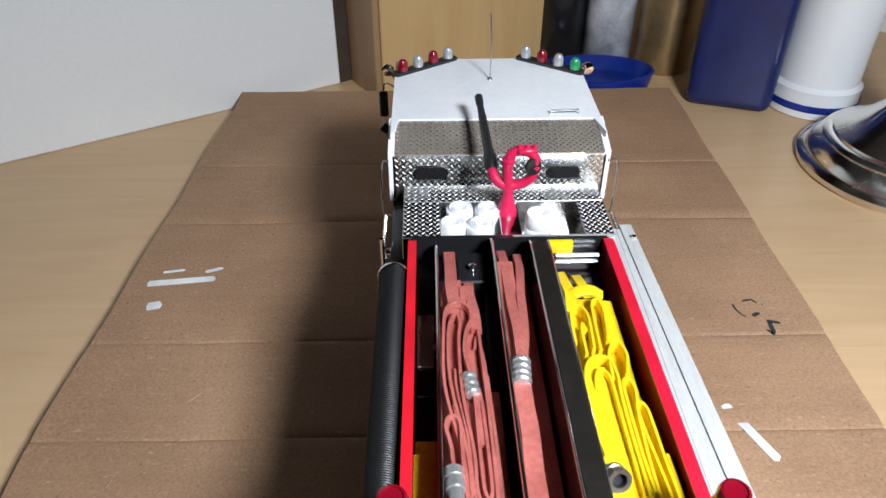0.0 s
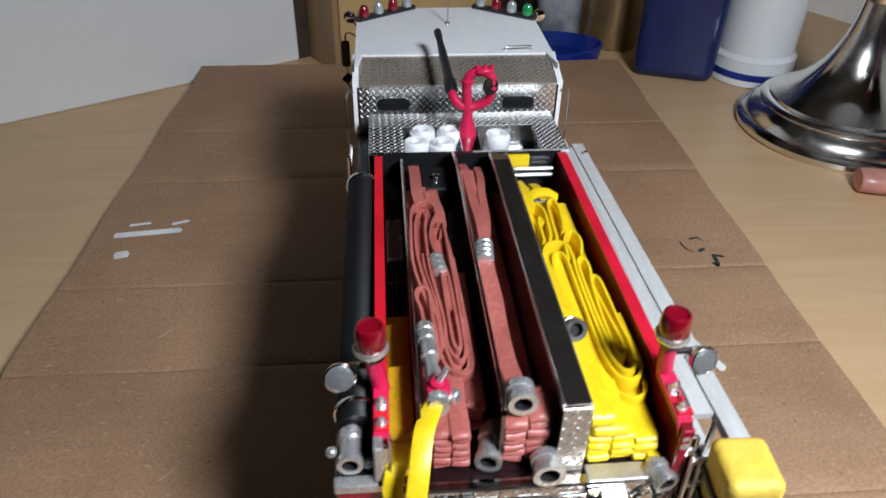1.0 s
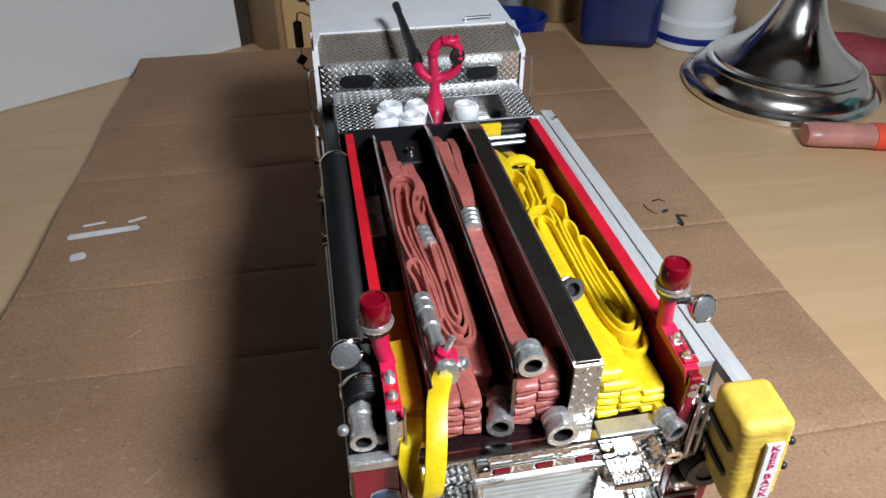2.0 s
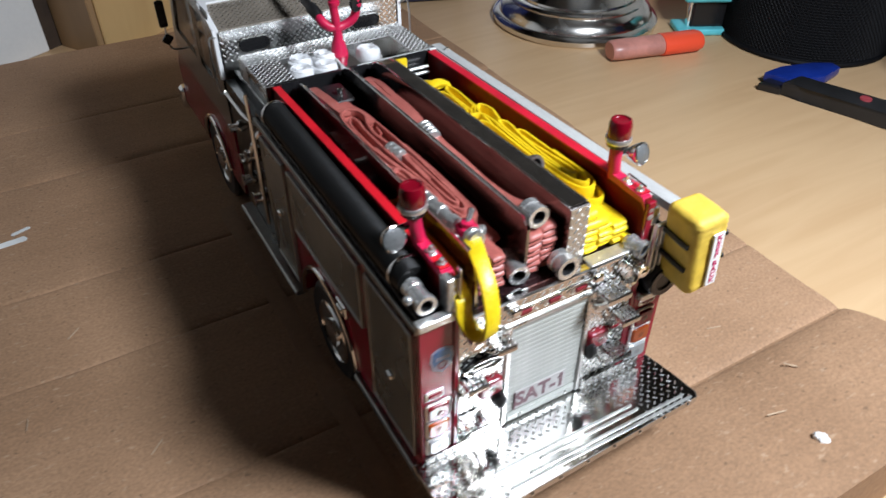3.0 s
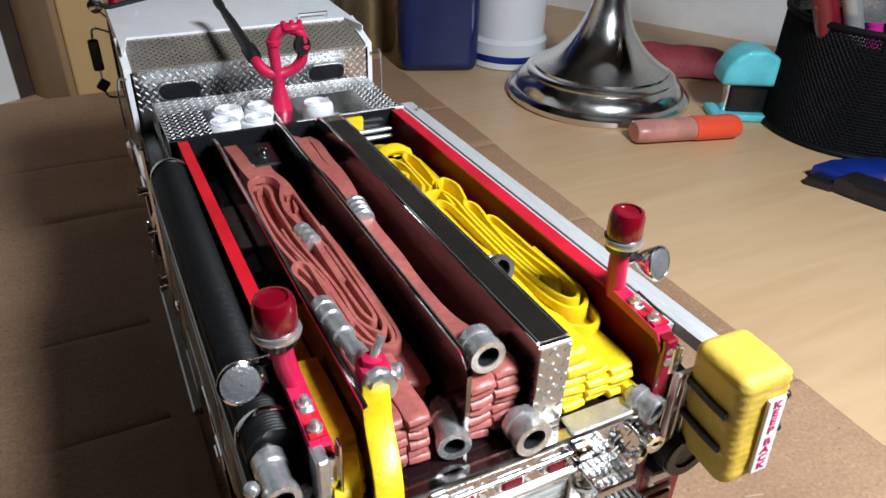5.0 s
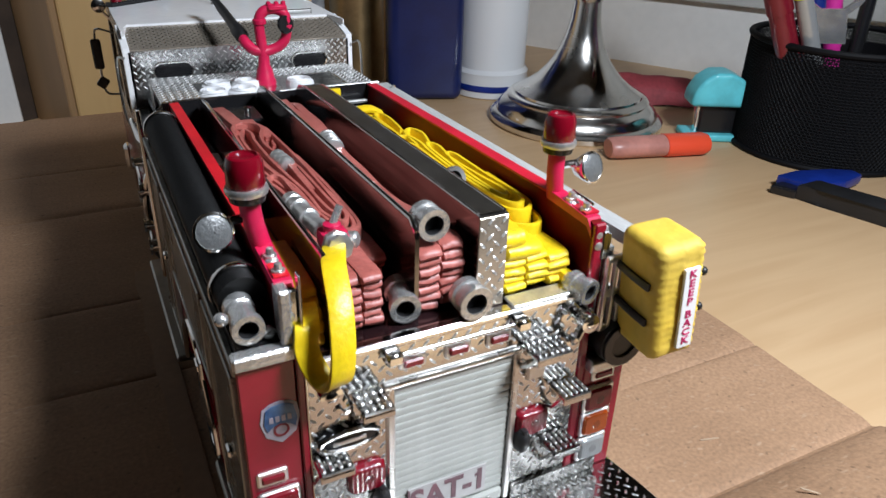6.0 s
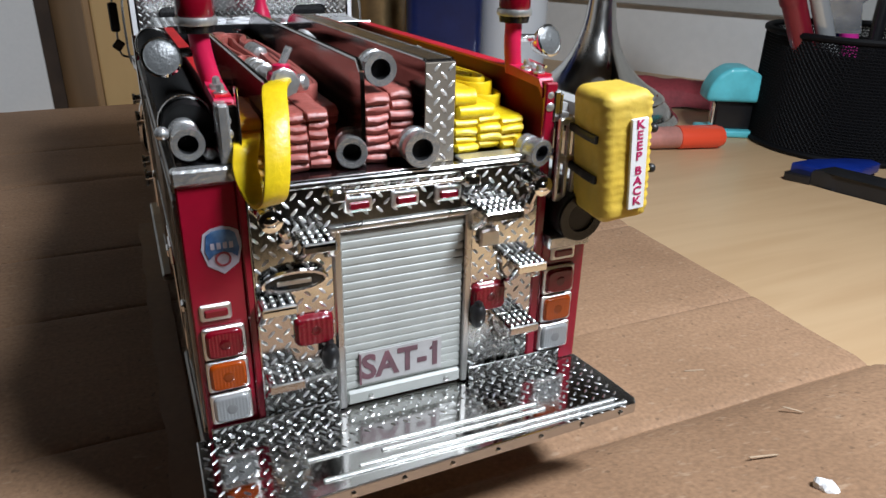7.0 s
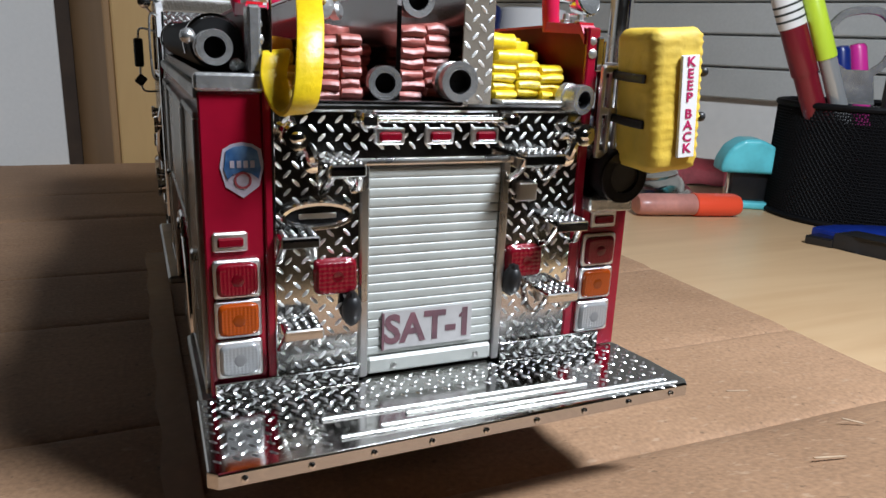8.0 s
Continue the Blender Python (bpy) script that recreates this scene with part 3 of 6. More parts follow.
# wheels
def wheel(x0, x1, cy, r):
    out = -1 if x0 < 0 else 1
    m = Matrix.Translation((x0 if out < 0 else x1, cy, r)) @ Matrix.Rotation(radians(-90 if out > 0 else 90), 4, "Y")
    w = abs(x1 - x0)
    with P("wheel", BLACK, "black rubber tyre on a chrome rim", smooth=True) as bm:
        lathe(bm, [(r * 0.62, 0.6), (r * 0.9, 0), (r, 1.2), (r, w - 1.2), (r * 0.9, w), (r * 0.6, w)], m, 32)
    tyre = LAST[-1]
    with P("rim", CHROME, "chrome rim with hub and nuts", tyre, True) as bm:
        lathe(bm, [(r * 0.64, 0.3), (r * 0.60, -0.2), (r * 0.56, 1.4), (r * 0.30, 2.2), (r * 0.28, -0.6), (r * 0.12, -1.4), (0.2, -1.5)], m, 28)
        for k in range(10):
            a = 2 * math.pi * k / 10
            lathe(bm, [(0.7, 1.9), (0.7, 0.6), (0.3, 0.3)], m @ Matrix.Translation((r * 0.44 * math.cos(a), r * 0.44 * math.sin(a), 0)), 6)


for sx in (-1, 1):
    for cy, wide in ((WHEEL_R, 14), (WHEEL_F, 9)):
        a, b = sorted((sx * 38.0, sx * (38.0 - wide)))
        wheel(a, b, cy, WHEEL_Z)
with P("chassis", BLACKGLOSS, "dark chassis under the body") as bm:
    box(bm, -20, 20, 2, 240, 9, 22, 1)
    box(bm, -29.2, 29.2, 1.5, 117, 22, 73.4)
    box(bm, -24, 24, 60, 72, 16, 20, 1)
    box(bm, -24, 24, 191, 203, 16, 20, 1)

def lens_plate(bm, x0, x1, z0, z1, y, deep, rib, n):
    """A domed lens with rounded corners, a fine grid of ribs; it bulges towards the rear from y."""
    nu, nv = 44, 30
    cx, cz, hx, hz = (x0 + x1) / 2, (z0 + z1) / 2, (x1 - x0) / 2, (z1 - z0) / 2
    rows = []
    for j in range(nv + 1):
        row = []
        for i in range(nu + 1):
            p, q = 2 * i / nu - 1, 2 * j / nv - 1
            k = max(abs(p), abs(q))
            norm = (abs(p) ** 6 + abs(q) ** 6) ** (1 / 6) if k > 0 else 1.0
            p2, q2 = (p * k / norm, q * k / norm) if k > 0 else (0, 0)
            rise = deep * min(1.0, (1 - k) * 6) ** 0.5
            r = math.hypot(p2 * hx, q2 * hz)
            wave = rib * (math.cos(p2 * math.pi * n) + 0.7 * math.cos(q2 * math.pi * n)) if k < 0.86 else 0.0
            row.append(bm.verts.new((cx + p2 * hx, y - rise + (wave if r > 0.9 else 0.0), cz + q2 * hz)))
        rows.append(row)
    for a, b in zip(rows, rows[1:]):
        for i in range(nu):
            bm.faces.new((a[i], a[i + 1], b[i + 1], b[i]))


# rear face: red corner panels, chequer plate, tail lights
for side, top in ((-1, 77.0), (1, 58.0)):
    x0, x1 = sorted((side * 39.2, side * 29.0))
    with P("corner_panel", RED, "glossy red rear corner panel") as bm:
        box(bm, x0 if side < 0 else 30.4, x1 - (0.8 if side < 0 else -1.8), -0.9, 0.1, 26.6, top - 0.2, 0.3)
    for colour, z0, z1, lab in ((REDLENS, 44.2, 50.8, "red"), (AMBERLENS, 37.4, 44.0, "amber"), (CLEARLENS, 30.4, 37.0, "clear")):
        with P("tail_light", LOZENGE, "chrome framed " + lab + " tail light") as bm:
            a, b = (-38.2, -30.8) if side < 0 else (30.8, 38.4)
            box(bm, a, b, -1.9, -0.8, z0, z1, 0.75, seg=3)
        light = LAST[-1]
        with P("lens", colour, lab + " ribbed lens", light, True) as bm:
            lens_plate(bm, a + 0.42, b - 0.42, z0 + 0.42, z1 - 0.42, -1.75, 0.8, 0.026, 11)
        bulb_mat = {"red": BULBRED, "amber": BULBAMBER, "clear": BULBGREY}[lab]
        with P("bulb", bulb_mat, "dark bulb behind the " + lab + " lens", light, True) as bm:
            lathe(bm, [(1.1, 0.0), (0.95, 0.06), (0.5, 0.08), (0.05, 0.08)], turn((a + b) / 2, -2.53, (z0 + z1) / 2, 90, 0, 0), 18)
    with P("marker_light", LOZENGE, "chrome framed red marker light") as bm:
        a, b = (-38.0, -32.6) if side < 0 else (32.4, 38.2)
        zc = 53.6
        box(bm, a, b, -1.5, -0.7, zc - 1.6, zc + 1.6, 0.3)
    light = LAST[-1]
    with P("lens", REDLENS, "red lens", light) as bm:
        box(bm, a + 0.7, b - 0.7, -2.0, -1.3, zc - 0.8, zc + 0.8, 0.3)
with P("corner_post", RED, "dark red corner post beside the plate") as bm:
    box(bm, -29.8, -28.5, -1.5, 0.2, 29.5, 77, 0.25)
with P("post_edge", CHROME, "thin chrome edge of the corner post", LAST[-1]) as bm:
    box(bm, -28.5, -28.1, -1.6, 0.2, 29.5, 92, 0.12)
with P("skirt_plate", PLATE, "chequer plate skirt under the tail lights") as bm:
    box(bm, -38.6, -14.1, -1.9, -0.7, 26.5, 29.6, 0.15)
with P("chequer", LOZENGE, "raised lozenges of the skirt plate", LAST[-1]) as bm:
    tread(bm, (-38.6, -1.9, 26.5), (1, 0, 0), (0, 0, 1), 24.5, 3.1, 2.6, 0.56)
tagged(LAST[-1], kind="stuff")
with P("skirt_plate", PLATE, "chequer plate skirt under the tail lights") as bm:
    box(bm, 14.1, 36.6, -1.7, -0.7, 26.5, 30.2, 0.15)
with P("chequer", LOZENGE, "raised lozenges of the skirt plate", LAST[-1]) as bm:
    tread(bm, (14.1, -1.7, 26.5), (1, 0, 0), (0, 0, 1), 22.4, 3.6, 2.8, 0.6)
tagged(LAST[-1], kind="stuff")
with P("corner_post", RED, "red corner post beside the plate") as bm:
    box(bm, 28.4, 30.4, -1.0, 0.2, 27, 76, 0.3)
with P("shield_badge", BADGEWHITE, "white and blue shield badge on the red panel") as bm:
    prism(bm, [(-33, 60.6), (-35.6, 62.4), (-36.4, 65.5), (-35.9, 68.2), (-34.6, 69.0), (-33, 69.3), (-31.4, 69.0), (-30.1, 68.2), (-29.7, 65.5), (-30.5, 62.4)], -1.1, -0.85, "y")
badge = LAST[-1]
with P("badge_field", BADGEBLUE, "blue upper field", badge) as bm:
    prism(bm, [(-35.8, 65.2), (-35.4, 68.0), (-34.4, 68.6), (-33, 68.8), (-31.6, 68.6), (-30.7, 68.0), (-30.2, 65.2), (-30.6, 63.6), (-31.6, 64.4), (-33, 64.9), (-34.4, 64.4), (-35.3, 63.6)], -1.3, -1.05, "y")
with P("badge_bar", BADGEWHITE, "pale bar of small lettering", badge) as bm:
    for k in range(4):
        box(bm, -34.9 + k * 1.02, -34.25 + k * 1.02, -1.42, -1.28, 65.4, 66.5)
with P("badge_ring", MAROON, "dark red ring", badge, True) as bm:
    lathe(bm, [(1.35, 0), (1.35, 0.2), (1.0, 0.2), (1.0, 0.0)], turn(-33, -1.05, 63.4, 90, 0, 0), 20, False)

with P("rear_plate", PLATE, "polished chequer plate rear face") as bm:
    prism(bm, [(-28.2, 27), (-28.2, 74), (28.4, 74), (28.4, 27), (14.0, 27), (14.0, 66.5), (-14.0, 66.5), (-14.0, 27)], -0.6, 0.2, "y")
plate = LAST[-1]
with P("chequer", LOZENGE, "raised lozenges of the chequer plate", plate) as bm:
    tread(bm, (-28.2, -0.6, 27), (1, 0, 0), (0, 0, 1), 56.6, 46.5, 2.9, 0.66, ((14.0, 42.4, -1, 40.0),))
tagged(LAST[-1], kind="stuff")

# roll-up door
with P("door_frame", STEEL, "chrome frame of the roll-up door") as bm:
    box(bm, -14.0, -12.4, -1.4, 0.2, 27, 66, 0.3)
    box(bm, 12.4, 14.0, -1.4, 0.2, 27, 66, 0.3)
    box(bm, -14.6, 14.6, -1.5, -0.2, 65.2, 66.4, 0.4, seg=2)
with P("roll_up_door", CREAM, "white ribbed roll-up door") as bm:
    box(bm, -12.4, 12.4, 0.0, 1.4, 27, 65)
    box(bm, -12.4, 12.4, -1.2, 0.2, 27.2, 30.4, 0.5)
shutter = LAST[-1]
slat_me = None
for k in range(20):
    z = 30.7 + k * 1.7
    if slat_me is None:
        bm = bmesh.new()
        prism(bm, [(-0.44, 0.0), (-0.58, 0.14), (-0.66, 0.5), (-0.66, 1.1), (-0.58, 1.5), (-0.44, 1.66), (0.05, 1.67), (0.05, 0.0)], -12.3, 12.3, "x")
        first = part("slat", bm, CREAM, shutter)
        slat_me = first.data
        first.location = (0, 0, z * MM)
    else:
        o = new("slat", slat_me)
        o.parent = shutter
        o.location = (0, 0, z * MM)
with P("bolt", STEEL, "steel bolt", shutter, True) as bm:
    lathe(bm, [(0.55, 0), (0.5, 0.4), (0.1, 0.5)], turn(-7.5, -1.2, 28.6, 90, 0, 0), 10)
with P("bolt", STEEL, "steel bolt", shutter, True) as bm:
    lathe(bm, [(0.55, 0), (0.5, 0.4), (0.1, 0.5)], turn(9.0, -1.2, 28.6, 90, 0, 0), 10)


def letters(name, words, size, mat, m, parent, label, deep=0.12, bold=0.0):
    """Lettering turned into a mesh; m places its plane in millimetres."""
    c = bpy.data.curves.new(name, "FONT")
    c.body, c.size, c.extrude, c.align_x, c.align_y, c.offset = words, size, deep, "CENTER", "CENTER", bold
    c.resolution_u = 3
    o = bpy.data.objects.new(name, c)
    me = bpy.data.meshes.new_from_object(o)
    bpy.data.objects.remove(o)
    bm = bmesh.new()
    bm.from_mesh(me)
    bmesh.ops.transform(bm, matrix=m, verts=bm.verts)
    return part(name, bm, mat, parent, label)


with P("label_plate", LABEL, "pale printed unit label", shutter) as bm:
    box(bm, -9.6, 7.9, -1.05, -0.78, 31.7, 38.9)
letters("unit_lettering", "SAT-1", 7.2, LETTER, turn(-0.6, -1.1, 35.2, 90, 0, 0) @ Matrix.Diagonal((0.95, 1.05, 1, 1)), shutter, "dark maroon unit lettering", 0.06, 0.22)
with P("label_edge", LETTER, "dark edge of the label", shutter) as bm:
    box(bm, -9.75, -9.35, -1.2, -0.78, 31.6, 38.6)
with P("figure_flag", LETTER, "", shutter) as bm:
    prism(bm, [(5.3, 36.4), (5.3, 37.0), (6.6, 37.9), (6.6, 36.9)], -1.17, -1.05, "y")

# tailboard
with P("tailboard", PLATE, "chequer plate tailboard with a folded lip") as bm:
    rim = [(41.7, 0), (43.2, -10), (44.4, -19.4), (43.4, -21.0), (-40.6, -23.2), (-42.0, -22.0), (-41.6, 0)]
    prism(bm, rim[::-1], 24.0, 26.4, "z")
    bmesh.ops.bevel(bm, geom=[e for e in bm.edges if all(v.co.z > 26 for v in e.verts)], offset=0.35, segments=2, affect="EDGES", profile=0.6)
board_step = LAST[-1]
with P("chequer", TREADBAR, "raised lozenges of the tailboard", board_step) as bm:
    tread(bm, (-41.0, -20.6, 26.4), (1, -0.012, 0), (0, 1, 0), 83, 20.0, 2.7, 0.6, ((17, 67, 0.0, 8.4), (28, 62, 8.4, 12.0)))
tagged(LAST[-1], kind="stuff")
for y, xa, xb in ((-13.4, -23.5, 24.0), (-15.4, -10.0, 25.0), (-18.0, -15.0, 40.0), (-19.6, -22.0, 42.0)):
    with P("grip_strip", CAST, "raised bright grip strip", board_step) as bm:
        box(bm, xa, xb, y - 0.4, y + 0.4, 26.3, 26.9, 0.2, turn(0, 0, 0, 0, 0, -0.7))
for k in range(9):
    with P("rivet", CHROME, "", board_step, True) as bm:
        lathe(bm, [(0.6, 0), (0.5, 0.35), (0.1, 0.5)], turn(-37 + k * 9.6, -23.15 + 0.252 * k, 24.9, 90, 0, 0), 8)

# hose bed
with P("bed_floor", DARK, "dark glossy hose bed floor") as bm:
    box(bm, -28.6, 28.6, 0.5, 117.5, 73.4, 75.0)
with P("bed_lip", CHROME, "chrome lip at the rear of the hose bed") as bm:
    box(bm, -28.2, 28.4, -1.4, 1.5, 74.0, 75.4, 0.4)
with P("lip_ledge", CAST, "bright bent ledge under the yellow hose") as bm:
    box(bm, 11.4, 28.0, -1.2, 3.0, 75.45, 76.1, 0.2)
with P("lip_strip", DIVIDER, "dark polished strip on the lip") as bm:
    box(bm, -27.6, 4.0, -1.3, 0.4, 75.4, 75.8, 0.15)
with P("bed_front", BLACKGLOSS, "dark front wall of the hose bed") as bm:
    box(bm, -30, 30, 117.5, 119.0, 60, 86.6)
for side in (-1, 1):
    with P("bed_wall", BEDRED, "red hose bed wall, shade of its sides in the colour") as bm:
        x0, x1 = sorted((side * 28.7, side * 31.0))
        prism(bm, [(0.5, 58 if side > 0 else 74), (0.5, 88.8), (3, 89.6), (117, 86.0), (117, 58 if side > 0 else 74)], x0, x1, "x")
    wall = LAST[-1]
    # top of the same red wall, coloured brighter as if lit
    with P("top_edge", REDTOP if side < 0 else CRIMSONTOP, "red top edge, its lit tone in the colour", wall) as bm:
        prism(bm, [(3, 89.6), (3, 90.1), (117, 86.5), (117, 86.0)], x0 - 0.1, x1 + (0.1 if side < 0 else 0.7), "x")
    with P("end_cap", CHROME if side < 0 else RED, "end of the bed wall", wall) as bm:
        box(bm, side * 29.8 - 1.3, side * 29.8 + 1.3, -0.6, 0.6, 75.5, 89.2, 0.3)
with P("divider", DIVIDER, "thin dark polished bed divider") as bm:
    prism(bm, [(2, 75), (2, 88.5), (2.6, 90.2), (4.5, 91.2), (106, 88.4), (112, 87.6), (115.5, 85.6), (117, 82.5), (117, 75)], -23.0, -22.2, "x")
with P("divider", DIVIDER, "thin dark polished bed divider") as bm:
    prism(bm, [(4, 75), (4, 91.0), (4.6, 92.8), (6.5, 93.8), (106, 91.0), (112, 90.0), (115.5, 87.6), (117, 83.5), (117, 75)], -6.5, -5.7, "x")
with P("divider_box", DIVIDER, "thick boxed divider with a chequer plate end") as bm:
    prism(bm, [(2.5, 75), (2.5, 93.6), (2.8, 93.8), (106, 90.4), (112, 89.4), (115.5, 87.0), (117, 83.5), (117, 75)], 5.0, 10.9, "x")
dbox = LAST[-1]
with P("box_top", BOXTOP, "dark polished top of the divider", dbox) as bm:
    prism(bm, [(3.5, 93.8), (3.5, 94.0), (106, 90.6), (106, 90.4)], 5.8, 10.8, "x")
with P("end_plate", SLOPEPLATE, "chequer plate end with a brown reflection in its colour", dbox) as bm:
    box(bm, 5.0, 10.9, 2.2, 2.6, 75.1, 93.6, 0.1)
with P("chequer", LOZENGE, "raised lozenges of the divider end", dbox) as bm:
    tread(bm, (5.1, 2.2, 75.4), (1, 0, 0), (0, 0, 1), 5.7, 18, 2.85, 0.66)
tagged(LAST[-1], kind="stuff")
for x, r, pts in ((-22.6, 0.5, ((2.4, 89.6), (4.5, 91.3), (106, 88.5), (112, 87.6), (115.5, 85.6), (117, 82.5))),
                  (-6.1, 0.5, ((4.4, 92.2), (6.5, 93.9), (106, 91.1), (112, 90.0), (115.5, 87.6), (117, 83.5))),
                  (5.3, 0.35, ((3.5, 93.9), (106, 90.5), (112, 89.4), (115.5, 87.0), (117, 83.5))),
                  (10.7, 0.3, ((3.5, 93.9), (106, 90.5), (112, 89.4), (115.5, 87.0), (117, 83.5)))):
    with P("divider_bead", CHROME, "bright worn top edge of a divider", smooth=True) as bm:
        tube(bm, [(x, y, z) for y, z in pts], r, 8)
with P("dark_box", BLACKGLOSS, "dark box with a chrome catch at the front of the bed") as bm:
    box(bm, -16.8, -8.4, 99, 113, 76, 84.8, 0.5)
with P("catch", CHROME, "chrome catch", LAST[-1], True) as bm:
    lathe(bm, [(1.0, 0), (0.8, 1.2), (1.1, 2.0), (0.2, 2.4)], turn(-12.2, 104, 84.8), 12)
with P("side_box", BLACKGLOSS, "dark box in the side compartment") as bm:
    box(bm, -28.4, -23.2, 62, 116, 75.1, 78.5, 0.4)
with P("side_box_lid", GREYPANEL, "dull grey lid") as bm:
    box(bm, -28.2, -23.4, 71, 91, 75.1, 79.6, 0.3)

# top console between bed and cab
with P("console", BLACKGLOSS, "dark pump section between body and cab") as bm:
    box(bm, -37.5, 37.5, 119.2, 158, 20, 74)
    box(bm, -33.5, 33.5, 119.2, 158, 74, 77)
with P("console_tray", PLATE, "polished open tray with a chequer rim") as bm:
    box(bm, -33, 33, 118.6, 150, 75.6, 77.4, 0.2)
tray = LAST[-1]
for name, c in (("tray_rear", (-33, 33, 118.6, 120.0, 77.4, 86.2)), ("tray_side", (-33, -21, 120, 139.5, 77.4, 85.6)), ("tray_side", (24, 33, 120, 139.5, 77.4, 85.6)), ("tray_ledge", (-33, 33, 139.5, 150, 77.4, 85.6)), ("tray_bridge", (-2.0, 4.5, 120.1, 139.4, 77.4, 85.0))):
    with P(name, BRIGHTPLATE if name == "tray_ledge" else PLATE, "", tray) as bm:
        box(bm, *c, 0.2)
# bead added on the right half only, to draw the lamp's glint there
with P("tray_glint_bead", CAST, "rounded tray edge, only where its glint shows", tray, True) as bm:
    tube(bm, [(1, 118.7, 86.3), (33, 118.7, 86.3)], 0.55, 8)
with P("chequer", SATIN, "raised lozenges of the tray rim", tray) as bm:
    tread(bm, (-33, 139.6, 85.6), (1, 0, 0), (0, 1, 0), 66, 10, 2.3, 0.56, (), 0.2)
    tread(bm, (-33, 120.2, 85.6), (1, 0, 0), (0, 1, 0), 11.8, 19, 2.3, 0.56, (), 0.2)
    tread(bm, (24.2, 120.2, 85.6), (1, 0, 0), (0, 1, 0), 8.6, 19, 2.3, 0.56, (), 0.2)
tagged(LAST[-1], kind="stuff")
for sx in (-1, 1):
    with P("pump_pipework", CHROME, "chrome pipes and valves of the pump panel", smooth=True) as bm:
        tube(bm, smooth_path([(sx * 36, 122, 70), (sx * 40, 124, 62), (sx * 41, 128, 50), (sx * 39, 132, 44)]), 1.0, 8)
        for y, z, r in ((126, 58, 3.0), (136, 52, 2.4), (128, 38, 3.4), (140, 40, 2.6), (146, 60, 2.2)):
            lathe(bm, [(r, 0), (r, 1.2), (r * 0.7, 1.6), (r * 0.6, 4), (r * 0.85, 4.2), (r * 0.85, 5), (0.2, 5)], Matrix.Translation((sx * 37.4, y, z)) @ Matrix.Rotation(radians(90 * sx), 4, "Y"), 14)
        tube(bm, [(sx * 39.5, 121.5, 30), (sx * 39.5, 121.5, 84)], 0.7, 8)
        tube(bm, [(sx * 38, 121, 72), (sx * 40, 130, 73), (sx * 40, 150, 73)], 0.7, 8)

# cab
with P("cab_body", RED, "red lower cab") as bm:
    prism(bm, [(160, 20), (160, 50), (250, 50), (256, 44), (258, 20), (217, 20)] + disc_arc(WHEEL_F, WHEEL_Z + 1, 19, 0, 180, 14) + [(177, 20)], -38, 38, "x")
for sx in (-1, 1):
    a, b = sorted((sx * 38, sx * 36.4))
    for name, pts, lab in (("rear_pillar", [(160, 66.1), (160, 92), (176, 97), (178, 66.1)], "pale rear cab pillar"), ("door_pillar", [(196, 66.1), (196, 92.2), (203, 92.2), (203, 66.1)], "pale door pillar"),
                           ("front_pillar", [(240, 66.1), (228, 92.3), (232, 92.3), (246, 66.1)], "pale windscreen pillar"), ("roof_gutter", [(176.2, 92.4), (176.2, 97.3), (230, 97), (232, 92.5)], "pale strip under the roof edge"),
                           ("door_skin", [(160, 50.1), (160, 66), (246, 66), (250, 50.1)], "pale upper door skin")):
        with P(name, SILVER, lab) as bm:
            prism(bm, pts, a, b, "x")
with P("windscreen", BLACKGLOSS, "dark sloping windscreen") as bm:
    prism(bm, [(250, 50), (231, 94), (229, 94), (248, 50)], -35.5, 35.5, "x")
for sx in (-1, 1):
    with P("cab_glass", TINT, "dark side window") as bm:
        a, b = sorted((sx * 37.2, sx * 35.8))
        prism(bm, [(170, 64), (170, 93), (232, 93), (244, 64)], a, b, "x")
with P("cab_rear", BRIGHTPLATE, "chequer plate rear wall of the cab with two oval slots") as bm:
    box(bm, -37.5, 37.5, 158.2, 160.4, 74, 92.6, 0.3)
rear = LAST[-1]
with P("cab_slope", SLOPEPLATE, "polished chequer plate slope behind the roof, brown reflection in its colour", rear) as bm:
    prism(bm, [(158.4, 91.4), (158.4, 93.0), (175.5, 97.4), (175.5, 95.0)], -36.6, 36.6, "x")
with P("chequer", SATIN, "raised lozenges of the cab rear wall", rear) as bm:
    tread(bm, (-36.5, 158.2, 80.0), (1, 0, 0), (0, 0, 1), 73, 12.4, 2.4, 0.58, ((6.5, 18.5, 3.0, 8.4), (52.5, 65, 3.0, 8.4)))
tagged(LAST[-1], kind="stuff")
with P("chequer", PLATE, "fine lozenges of the slope", rear) as bm:
    d = Vector((0, 17.1, 4.4))
    tread(bm, (-36.2, 158.4, 93.0), (1, 0, 0), d.normalized(), 72.4, d.length, 2.3, 0.46, (), 0.1)
tagged(LAST[-1], kind="stuff")
for x in (-24.0, 22.4):
    with P("slot", BLACKGLOSS, "dark oval slot with a chrome rim", rear) as bm:
        pts = [(x + sx * 3.6 + 2.2 * math.cos(radians(a)), 85.7 + 2.2 * math.sin(radians(a))) for sx, a0 in ((1, -90), (-1, 90)) for a in range(a0, a0 + 181, 20)]
        prism(bm, pts, 157.5, 158.3, "y")
    with P("slot_rim", CHROME, "", rear, True) as bm:
        pts = [(x + sx * 3.6 + 2.6 * math.cos(radians(a)), 157.7, 85.7 + 2.6 * math.sin(radians(a))) for sx, a0 in ((1, -90), (-1, 90)) for a in range(a0, a0 + 181, 20)]
        tube(bm, pts + pts[:1], 0.35, 6)
